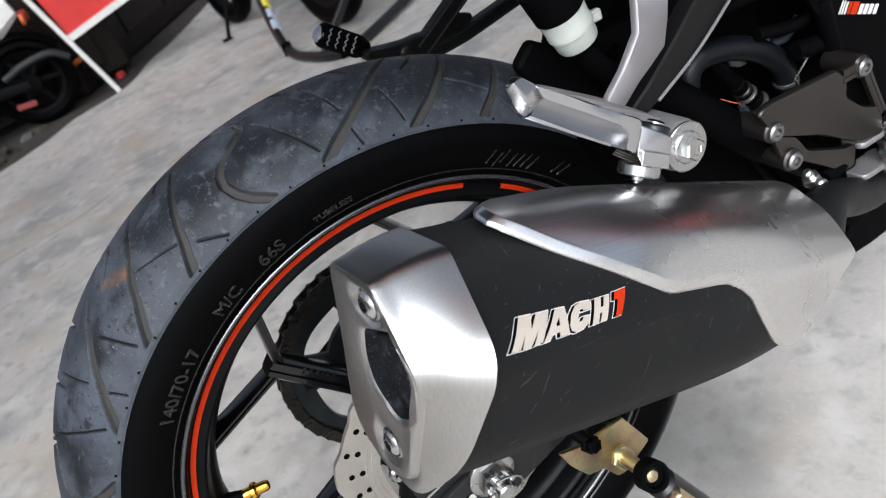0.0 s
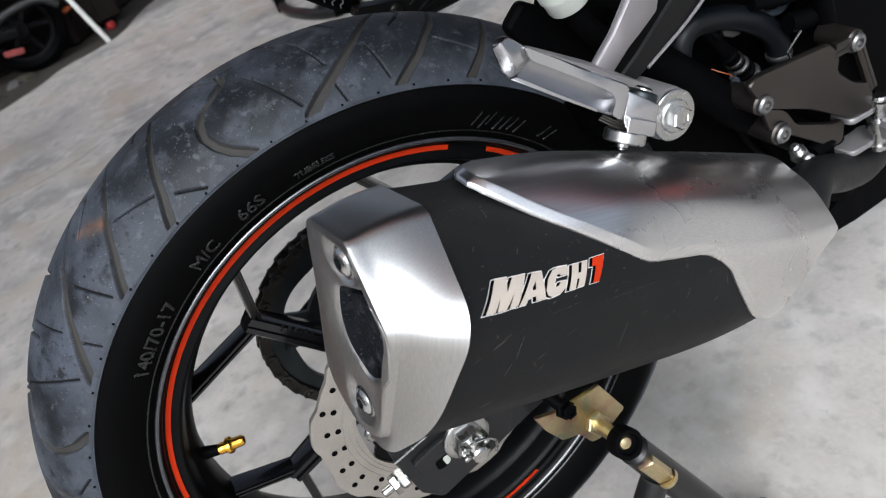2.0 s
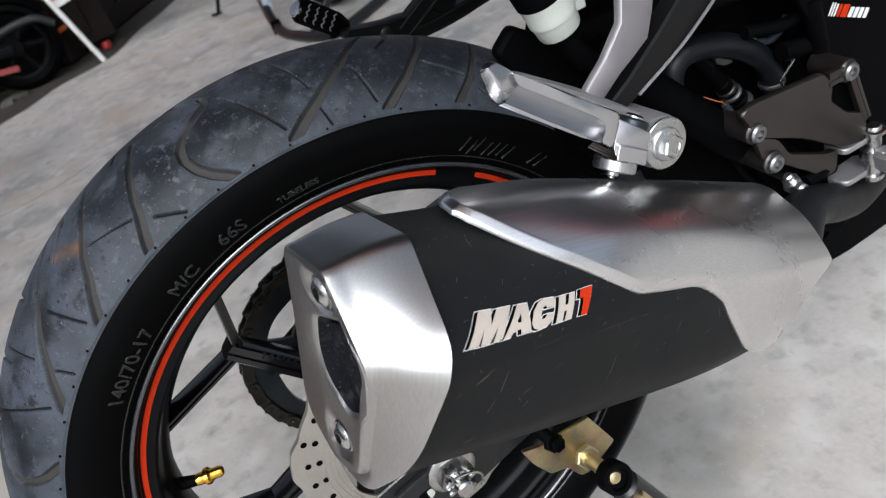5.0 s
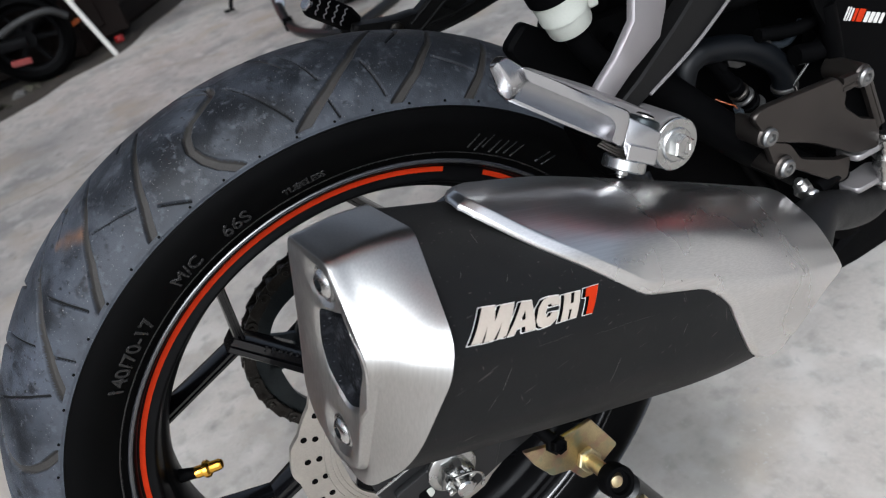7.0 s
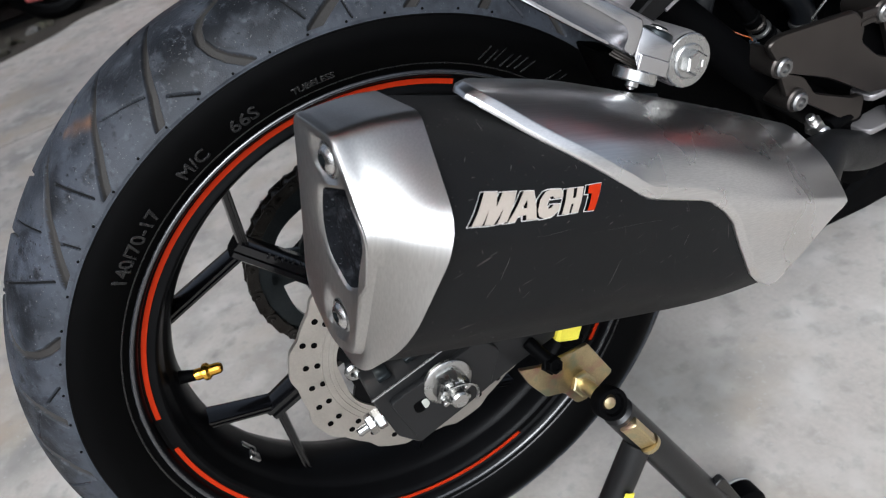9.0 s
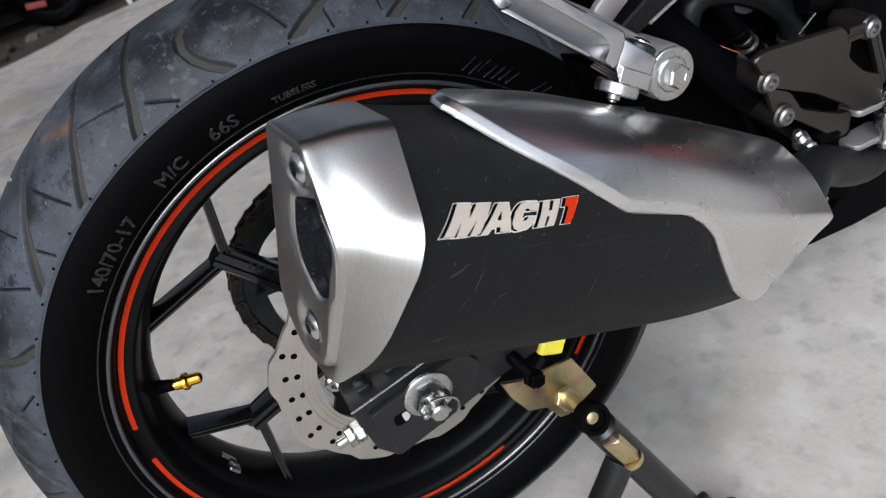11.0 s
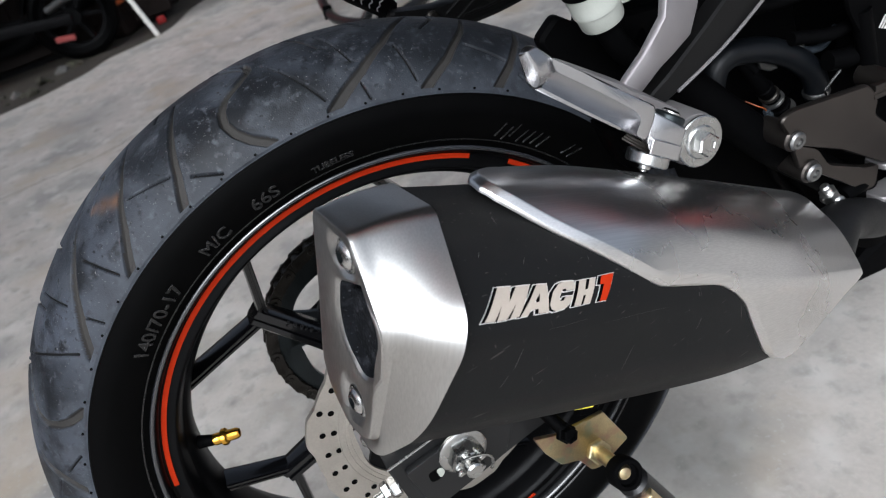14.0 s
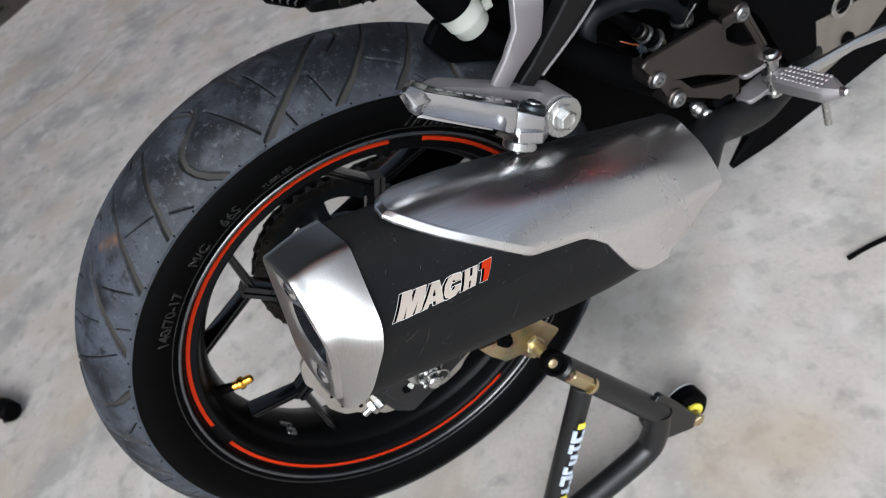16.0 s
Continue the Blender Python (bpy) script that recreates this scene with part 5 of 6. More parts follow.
for pts, r, mat in (([(.05, .366, .129), (.058, .373, .1235), (.06, .3772, .1207), (.06, .3812, .1150)], .0006, M_WIRE), ([(.06, .3805, .1165), (.06, .3822, .1090)], .0034, M_SLEEVE), ([(.06, .3850, .1120), (.06, .3863, .1046)], .0022, M_SLEEVE),
                    ([(.06, .3820, .1080), (.06, .3785, .1030), (.06, .3765, .0980), (.058, .379, .088)], .0011, M_ZINC_DIM), ([(.05, .33, .13), (.055, .37, .10), (.05, .40, .03), (.05, .44, -.02)], .0045, M_PLASTIC), ([(.07, .40, .18), (.075, .45, .17), (.08, .50, .19)], .006, M_PLASTIC),
                    ([(.06, .36, .22), (.065, .40, .215), (.07, .46, .22)], .007, M_PLASTIC), ([(.03, .31, .21), (.05, .34, .20), (.06, .37, .16)], .004, M_PLASTIC), ([(.08, .43, .15), (.082, .455, .145), (.08, .47, .15)], .009, M_PLASTIC),
                    ([(.045, .405, .160), (.05, .425, .155), (.055, .447, .150), (.05, .470, .160)], .0035, M_SLEEVE), ([(.05, .335, .150), (.05, .352, .135), (.052, .362, .115), (.05, .366, .09)], .0030, M_PLASTIC), ([(.09, .455, .190), (.09, .4625, .1527), (.09, .4683, .1156)], .0085, M_BLACK)):
    bm = bmesh.new()
    tube(bm, pts, r, 10, 6)
    part("cable", bm, mat, bike)
for q in ((.052, .4277, .1572), (.058, .4409, .117)):
    bm = bmesh.new()
    lathe(bm, [(0, .0032), (.0012, .0030), (.0018, .0014)], q, (1, -.3, .5), 12)
    part("rivet", bm, M_ZINC_DIM, bike)
bm = bmesh.new()
tube(bm, [(.085, .4395, .1394), (.085, .4236, .1277), (.085, .4235, .1240), (.085, .425, .1202)], .0011, 8, 6)
part("wire_clip", bm, M_ZINC, bike, "bright bent wire clip")
# milky bottle with a black cap
BA = Vector((0, -.30, 1)).normalized()
BO = Vector((.095, .210, .274))
bm = bmesh.new()
lathe(bm, [(0, .0140), (.0008, .0156), (.003, .0164), (.0125, .0170), (.0132, .0180), (.0165, .0182), (.0172, .0177), (.030, .0186), (.030, .0165)], BO, BA, 36)
bottle = part("fluid_bottle", bm, M_WHITE_P, bike, "milky white plastic fluid bottle")
bm = bmesh.new()
lathe(bm, [(0, .0175), (.002, .0195), (.028, .0205), (.030, .018)], BO + BA * .029, BA, 36)
part("bottle_cap", bm, M_PLASTIC, bottle, "black bottle cap")
bm = bmesh.new()
block(bm, (.006, .014, .009), Matrix.Translation(BO + BA * .016 + Vector((.003, .019, -.002))), .001)
part("bottle_lug", bm, M_WHITE_P, bottle)
bm = bmesh.new()
tube(bm, [BO - BA * -.002, BO - BA * .02 + Vector((0, .002, 0)), BO - BA * .045 + Vector((-.005, .012, 0)), BO - BA * .08 + Vector((-.02, .03, 0))], .0095, 14, 6)
part("bottle_hose", bm, M_PLASTIC, bike)
# side cover with its printed strip
bm = bmesh.new()
slab(bm, [(.436, .198), (.459, .155), (.477, .121), (.508, .078), (.524, .030), (.541, -.011), (.583, -.023), (.586, .06), (.60, .20), (.60, .36), (.43, .33)], (.088, 0, 0), (0, 1, 0), (0, 0, 1), .006, r=.01, edge=.002)
cover = part("side_cover", bm, M_BLACK, bike, "satin black side cover with a printed strip")
TX, TY = Vector((0, .90, -.43)).normalized(), Vector((0, .43, .90)).normalized()
o = Vector((.0945, .4705, .1680))
for x, w, h, mat in ((0, .0016, .012, M_WHITE), (.0032, .0016, .012, M_WHITE), (.0066, .0020, .011, M_WHITE), (.0105, .0034, .011, M_RED), (.0155, .0080, .011, M_RED), (.0255, .0050, .009, M_WHITE), (.0322, .0050, .009, M_WHITE), (.039, .0048, .009, M_WHITE), (.046, .0045, .009, M_WHITE)):
    bm = bmesh.new()
    slab(bm, [(x, 0), (x + w, 0), (x + w + .0016, h), (x + .0016, h)], o, TX, TY, .0006, r=.0008, edge=.0002)
    part("printed_bar", bm, mat, cover)
# black plate added so the gap behind the heel plate stays dark
bm = bmesh.new()
slab(bm, [(.40, .06), (.44, -.045), (.50, -.085), (.60, -.095), (.66, -.02), (.60, .10), (.46, .12)], (.015, 0, 0), (0, 1, 0), (0, 0, 1), .04, r=.02, edge=.006)
part("gap_plate", bm, M_BLACK, bike, "black plate added to fill the dark gap behind the heel plate")
# belly pan and link pipe
bm = bmesh.new()
loft(bm, [(.058, .467, -.141), (.056, .52, -.124), (.05, .60, -.113), (.05, .70, -.103), (.05, .90, -.09)], [(.010, .006, .3), (.05, .024, .3), (.08, .030, .3), (.09, .032, .3), (.10, .05, .3)], (1, 0, 0))
part("belly_pan", bm, M_PLASTIC, bike, "black belly fairing")
bm = bmesh.new()
tube(bm, [ex(.375, -.015, -.038), ex(.412, -.02, -.032), ex(.45, -.03, -.010), (.115, .455, -.012), (.10, .50, -.030), (.06, .60, -.05)], lambda t: .033 - .035 * t if t < .40 else .0190, 28, 6)
part("link_pipe", bm, material("dull_dark_steel", (0.006, 0.006, 0.0064), 0.5, var=0.2, scale=30, spec=0.2), bike, "dull steel exhaust link pipe")

# unseen tail and seat above the wheel, added to shade it and darken reflections, with a red graphic along its lower
# edge to be mirrored
TAIL = [(-.25, .74, .10, .05), (-.18, .69, .18, .08), (-.08, .590, .36, .09), (.02, .530, .41, .09), (.10, .500, .42, .10), (.20, .485, .43, .11), (.30, .465, .42, .13), (.40, .44, .40, .18), (.60, .43, .42, .28), (.80, .44, .43, .40), (1.0, .46, .36, .40)]
bm = bmesh.new()
loft(bm, [(0, y, z) for y, z, w, h in TAIL], [(h, w, .3) for y, z, w, h in TAIL], (1, 0, 0))
seat = part("seat_unit", bm, M_PLASTIC, bike, "black seat and tail above the wheel, out of view, shading the tyre")
bm = bmesh.new()
loft(bm, [(w / 2 + .001, y, z - h / 2 + .045) for y, z, w, h in TAIL[1:]], [(.004, .05, .2)] * 10, (0, 0, 1))
part("tail_graphic", bm, M_RED, seat, "red strip along the unseen tail, for its reflection")
# unseen fairing forward of the engine, added for dark reflections, with a red band along its side to be mirrored
bm = bmesh.new()
loft(bm, [(0, .80, .12), (0, .84, .13), (0, 1.05, .18), (0, 1.30, .22), (0, 1.42, .26)], [(.56, .15, .12), (.60, .16, .12), (.62, .18, .14), (.50, .18, .2), (.30, .10, .3)], (1, 0, 0))
fairing = part("fairing", bm, M_PLASTIC, bike, "black front fairing out of view, with a red side band for reflections")
bm = bmesh.new()
loft(bm, [(.098, .535, .185), (.099, .62, .182), (.097, .76, .178), (.092, .90, .175), (.086, 1.05, .18)], [(.006, .035, .2), (.007, .05, .2), (.007, .055, .2), (.007, .055, .2), (.006, .04, .2)], (0, 0, 1))
part("fairing_graphic", bm, material("dark_red_band", (.25, .022, .016), .5, var=.15, scale=20, spec=.2), fairing, "red band along the unseen fairing's side, for its reflection")
# far side footpeg with chrome studs
A0, A1 = Vector((-.170, .100, .294)), Vector((-.170, .130, .2655))
AD = (A1 - A0).normalized()
AN = Vector((1, 0, 0))
AU = AD.cross(AN).normalized()
bm = bmesh.new()
loft(bm, [A0, A0 + AD * .004, A1, A1 + AD * .012], [(.019, .014, .3), (.024, .017, .25), (.023, .017, .25), (.014, .012, .3)], (1, 0, 0))
lpeg = part("passenger_footpeg", bm, M_PLASTIC, bike, "black rubber footpeg with chrome studs")
for i in range(4):
    bm = bmesh.new()
    q = A0 + AD * (.009 + i * .0088) + AN * .0088 + Vector((0, 0, .001))
    tube(bm, [q + AU * (-.0084 + k * .0028) + AD * (.0009 * (-1) ** k) for k in range(7)], .0006, 8, 4)
    part("stud", bm, M_ALLOY_D, lpeg, "wavy chrome insert")
bm = bmesh.new()
lathe(bm, [(0, .0085), (.002, .008), (.003, .006)], A0 + AD * .001, -AD + Vector((.3, 0, .3)), 16)
part("peg_nose", bm, M_ALLOY, lpeg)
bm = bmesh.new()
slab(bm, [(.130, .262), (.152, .256), (.175, .251), (.188, .250), (.223, .243), (.236, .232), (.199, .222), (.166, .233), (.128, .252)], (-.170, 0, 0), (0, 1, 0), (0, 0, 1), .020, r=.004, edge=.003)
lh = part("hanger_left", bm, M_BRACE, bike, "black left footrest hanger")
for path, w in (([(-.158, .184, .234), (-.156, .208, .247), (-.154, .229, .259), (-.150, .263, .280), (-.146, .300, .312)], .0165), ([(-.158, .195, .228), (-.156, .237, .2285), (-.154, .292, .2345), (-.150, .385, .245)], .0125)):
    bm = bmesh.new()
    loft(bm, path, [(w, .016, .18)] * len(path), (1, 0, 0))
    strut = part("hanger_strut", bm, M_BRACE, lh, "black cast strut")
    for k in (-1, 1):
        bm = bmesh.new()
        tube(bm, [Vector(q) + Vector((.008, -.0002 * k, w * .40 * k)) for q in path], .0019, 8, 4)
        part("strut_rib", bm, M_BRACE, strut)
bm = bmesh.new()
slab(bm, [(.212, .240), (.238, .250), (.252, .243), (.250, .236), (.226, .231)], (-.162, 0, 0), (0, 1, 0), (0, 0, 1), .008, r=.003, edge=.001)
part("strut_web", bm, M_BRACE, lh)
bm = bmesh.new()
lathe(bm, [(0, .0065), (.003, .0065), (.004, .005)], (-.150, .168, .2425), (1, 0, 0), 20)
part("hinge_bolt", bm, M_CHAIN, lh)

# ---- paddock stand and bracket ----
bm = bmesh.new()
slab(bm, [(.0578, -.0209), (.064, -.043), (.0768, -.0693), (.0943, -.0784), (.1051, -.1004), (.1152, -.1044), (.1489, -.0929), (.1283, -.0419), (.1070, -.0384), (.0800, -.0330)], (.1486, 0, 0), (-.13, 1, 0), (0, 0, 1), .004, r=.003, edge=.0008)
spool = part("stand_bracket", bm, M_PASSIVATED, bike, "yellow zinc plated paddock stand bracket")
SP, SQ = Vector((.1430, .1125, -.0765)), Vector((.1885, .1110, -.0580))
SA = (SQ - SP).normalized()
bm = bmesh.new()
lathe(bm, [(0, .0115), (.0055, .0115), (.0065, .0100)], SP - SA * .002, SA, 6, turn=.2)
part("spool_nut", bm, M_PASSIVATED, spool, "gold zinc nut", 20)
bm = bmesh.new()
rod(bm, SP, SQ - SA * .006, .0066)
lathe(bm, [(-.008, .0066), (-.006, .0072), (-.002, .0072), (.002, .0050), (.003, .002)], SQ, SA, 24)
part("spool_bolt", bm, M_PASSIVATED, spool, "gold zinc spool bolt")
bm = bmesh.new()
rod(bm, (.128, .077, -.012), (.150, .0855, -.0275), .0060)
part("bracket_stud", bm, M_BLACK, spool)
bm = bmesh.new()
BD = Vector((.80, .10, .30)).normalized()
lathe(bm, [(-.003, .0092), (.001, .0092), (.002, .0074), (.0075, .0070), (.0084, .0060), (.0084, .0040), (.0064, .004)], (.1495, .0852, -.0275), BD, 6, turn=.3)
part("bracket_bolt", bm, M_BLACK, spool, "black hexagon bracket bolt", 20)
bm = bmesh.new()
block(bm, (.012, .024, .020), Matrix.Translation((.128, .115, -.022)) @ pose(0, 0, 0, -25, 0, 0), .003)
part("bracket_tab", bm, M_YELLOW, spool, "yellow plastic tab")
bm = bmesh.new()
block(bm, (.010, .020, .012), Matrix.Translation((.126, .118, -.038)) @ pose(0, 0, 0, -25, 0, 0), .002)
part("tab_base", bm, M_PLASTIC, spool)

stand = thing("paddock_stand", pose(0, 0, ZC, 0, 3, 0), "black tubular paddock stand lifting the rear wheel", "paddock stand")
bm = bmesh.new()
T0, T1 = Vector((.1850, .1125, -.0625)), Vector((.202, .197, -.259))
TD = (T1 - T0).normalized()
rod(bm, T0 + TD * .012, T1, .0138, .0160, seg=28, edge=.003)
part("arm", bm, M_STAND, stand, "black painted steel arm")
bm = bmesh.new()
lathe(bm, [(-.008, .0120), (-.006, .0142), (.006, .0142), (.0075, .0130), (.0075, .0100), (.004, .0090)], T0, (.80, .05, .35), 36)
part("fork", bm, M_PLASTIC, stand, "black rubber-lined spool rest")
bm = bmesh.new()
p0, p1 = Vector((.1990, .1185, -.0800)), Vector((.2030, .1330, -.1120))
block(bm, (.010, .0155, (p1 - p0).length), Matrix.Translation((p0 + p1) / 2) @ Vector((0, 0, 1)).rotation_difference(p1 - p0).to_matrix().to_4x4(), .0015)
part("fork_bolt", bm, M_PASSIVATED, stand, "gold zinc square bar let into the arm")
bm = bmesh.new()
lathe(bm, [(0, .0098), (.004, .0098), (.005, .0084)], p1, p1 - p0 + Vector((.004, 0, 0)), 20)
part("bar_end", bm, M_PASSIVATED, stand, "pinkish zinc bar end")
bm = bmesh.new()
rod(bm, (.194, .128, -.118), (.202, .018, -.285), .0128, seg=24)
rod(bm, (.202, .020, -.282), (.203, -.02, -.335), .0128, seg=24)
brace = part("brace", bm, M_STAND, stand, "black brace tube with printed writing")
bm = bmesh.new()
tube(bm, [(.203, .196, -.250), (.204, .178, -.292), (.204, .150, -.312), (.204, .05, -.318), (.205, -.10, -.326), (.205, -.36, -.338)], .0165, 20, 5)
part("rail", bm, M_STAND, stand, "black lower rail")
bm = bmesh.new()
tube(bm, [(.205, -.20, -.330), (.10, -.235, -.336), (-.03, -.24, -.338), (-.16, -.235, -.345)], .019, 20, 5)
part("cross_tube", bm, M_STAND, stand, "black cross tube")
bm = bmesh.new()
slab(bm, [(.168, -.238), (.204, -.214), (.224, -.268), (.240, -.314), (.232, -.336), (.200, -.318), (.172, -.300)], (.200, 0, 0), (0, 1, 0), (0, 0, 1), .008, r=.008)
part("wheel_plate", bm, M_STAND, stand, "black corner plate")
bm = bmesh.new()
cc = Vector((.168, .240, -.3275))
ring_solid(bm, [(0, .012), (0, .025), (.004, .0295), (.022, .0295), (.026, .025), (.026, .012)], cc, (1, 0, .0), 40)
caster = part("castor", bm, M_PLASTIC, stand, "black castor wheel")
bm = bmesh.new()
ring_solid(bm, [(.0, .0250), (.001, .0280), (.004, .0297), (.006, .0290), (.004, .026)], cc - Vector((.002, 0, 0)), (1, 0, 0), 40)
part("castor_rim", bm, material("grey_rubber", (.38, .38, .38), .6), caster, "pale castor rim")
bm = bmesh.new()
ring_solid(bm, [(.024, .009), (.024, .017), (.0285, .017), (.0285, .009)], cc, (1, 0, 0), 30)
part("castor_hub", bm, M_YELLOW, caster, "yellow castor hub")
bm = bmesh.new()
rod(bm, cc - Vector((.01, 0, 0)), cc + Vector((.04, 0, 0)), .006)
nut(bm, cc + Vector((.034, 0, 0)), (1, 0, 0), .009, .008)
part("castor_bolt", bm, M_PASSIVATED, caster, "gold zinc axle bolt")
# printed writing on the brace, not legible
b0, b1 = Vector((.2125, .104, -.152)), Vector((.2155, .022, -.281))
bd = (b1 - b0).normalized()
bs = Vector((1, 0, 0)).cross(bd).normalized()
bo = b0 + Vector((-.0015, 0, 0))


def mark(x0, x1, y0, y1, mat):
    bm = bmesh.new()
    n = 5
    ring = [(x0, y0 + (y1 - y0) * k / n) for k in range(n + 1)] + [(x1, y1 - (y1 - y0) * k / n) for k in range(n + 1)]
    loops = []
    for up in (-.0008, .0006):
        loops.append([bo + bd * x + bs * y + Vector((up + math.sqrt(max(0, .0139 ** 2 - y * y)) - .0128, 0, 0)) for x, y in ring])
    rings(bm, loops)
    return part("printed_bar", bm, mat, brace)


mark(0, .008, -.005, .004, M_YELLOW)
# angular strokes that cannot be read
for a, w, kinds in ((.011, .018, "lrb"), (.032, .014, "lm"), (.049, .016, "rbt"), (.068, .012, "lb"), (.083, .016, "lrt"), (.102, .014, "rm")):
    if "l" in kinds:
        mark(a, a + w, -.0085, -.0045, M_PALE)
    if "r" in kinds:
        mark(a + w * .1, a + w, .0035, .0075, M_PALE)
    if "b" in kinds:
        mark(a + w * .62, a + w, -.0045, .0035, M_PALE)
    if "t" in kinds:
        mark(a, a + w * .36, -.0045, .0035, M_PALE)
    if "m" in kinds:
        mark(a + w * .3, a + w * .68, -.0045, .0070, M_PALE)
mark(.119, .128, -.004, .006, M_YELLOW)

# ---- the rest of the workshop ----
M_BROWN = material("dark_brown_board", (0.0125, 0.0083, 0.007), 0.6, var=0.3, spec=0.15, scale=6, streak=(1, .15, 1), bump=.1)
M_DARK = material("dark_grey_plastic", (0.004, 0.004, 0.0045), 0.6, var=0.3, scale=20, spec=0.08)
M_ORANGE = material("orange_reflector", (0.55, 0.12, 0.02), 0.3, var=0.1)
M_TAIL = material("red_reflector", (0.40, 0.02, 0.02), 0.3, var=0.1)
M_STONE = material("dirty_stone", (0.04, 0.036, 0.025), 0.85, var=0.4, scale=14, bump=.4, fine=60, spots=[((0.05, 0.052, 0.025), 9, .5, .65)])

bm = bmesh.new()
block(bm, (.60, 2.9, .86), pose(-4.75, -1.38, .47), .01)
counter = part("counter", bm, M_BROWN, None, "long dark brown wooden counter standing on the floor")
tagged(counter, "", "counter")
bm = bmesh.new()
block(bm, (.52, 2.8, .04), pose(-4.75, -1.38, .02), .005)
part("plinth", bm, M_DARK, counter)
bm = bmesh.new()
block(bm, (.66, 2.96, .04), pose(-4.75, -1.38, .92), .006)
part("worktop", bm, M_BROWN, counter)
for i in range(4):
    bm = bmesh.new()
    block(bm, (.018, .64, .70), pose(-4.442, -2.47 + i * .70, .46), .004)
    part("door", bm, M_BROWN, counter)
# dark block added along the shade's edge, closing bright gaps beyond the counter
bm = bmesh.new()
block(bm, (.5, 2.6, 1.1), pose(-5.57, .28, .55, 0, 0, 57), .02)
cupboard = part("cupboard", bm, M_BROWN, None, "dark brown low block at the floor's edge, standing in for shade")
tagged(cupboard, "", "cupboard")
CF = pose(-5.57, .28, 0, 0, 0, 57)
for i in range(4):
    bm = bmesh.new()
    block(bm, (.018, .60, .86), CF @ pose(.258, -.945 + i * .63, .56), .004)
    part("door", bm, M_BROWN, cupboard)
bm = bmesh.new()
block(bm, (.56, 2.66, .035), CF @ pose(0, 0, 1.118), .005)
part("top", bm, M_BROWN, cupboard)

# leaning board with a red panel in a white frame
board = thing("display_board", pose(-4.06, -.075, 0, 0, 0, 0), "red display board in a chipped white frame on legs", "display board")
LEAN = Vector((0, -.236, .97)).normalized()
for a, low in ((0.0, 0.0), (.62, .36)):
    bm = bmesh.new()
    block(bm, (.026, .026, 1.10 - low), Matrix.Translation(Vector((-.1 * a, a, .1 * a)) + LEAN * (.55 + low / 2) + Vector((0, 0, .004))) @ pose(0, 0, 0, 13.7, 0, 0), .004)
    part("leg" if low == 0 else "stile", bm, M_WHITEPAINT, board)
O = LEAN * .34 + Vector((-.004, .0, 0))
FX, FY = Vector((-.10, .985, .15)).normalized(), LEAN
for a, b, w, h in ((0, 0, .62, .035), (0, .665, .62, .035)):
    bm = bmesh.new()
    slab(bm, [(a, b), (a + w, b), (a + w, b + h), (a, b + h)], O + Vector((.004, 0, 0)), FX, FY, -.03, r=.003)
    part("rail", bm, M_WHITEPAINT, board)
bm = bmesh.new()
slab(bm, [(.015, .03), (.605, .03), (.605, .67), (.015, .67)], O + Vector((-.012, 0, 0)), FX, FY, -.012, r=.003)
part("panel", bm, M_REDPANEL, board, "red painted panel")


def wheel_parts(parent, c, r, w, spokes=6):
    c = Vector(c)
    bm = bmesh.new()
    k = r * .28
    ring_solid(bm, [(-w * .3, r - k), (-w * .5, r - k * .6), (-w * .42, r - k * .2), (-w * .2, r - .004), (0, r), (w * .2, r - .004), (w * .42, r - k * .2), (w * .5, r - k * .6), (w * .3, r - k)], c, (1, 0, 0), 56)
    t = part("tyre", bm, M_SIDEWALL, parent, "black road tyre")
    bm = bmesh.new()
    ring_solid(bm, [(-w * .3, r - k * 1.02), (-w * .2, r - k * 1.3), (w * .2, r - k * 1.3), (w * .3, r - k * 1.02)], c, (1, 0, 0), 56)
    rm = part("rim", bm, M_DARK, parent)
    bm = bmesh.new()
    lathe(bm, [(-w * .5, .02), (-w * .5, .045), (w * .5, .045), (w * .5, .02)], c, (1, 0, 0), 24)
    part("hub", bm, M_DARK, rm)
    for i in range(spokes):
        bm = bmesh.new()
        a = i * 360 / spokes + 10
        bar(bm, c + polar(.03, a, 0), c + polar(r - k * 1.28, a, 0), .03, .02, .025, .025)
        part("spoke", bm, M_DARK, rm)


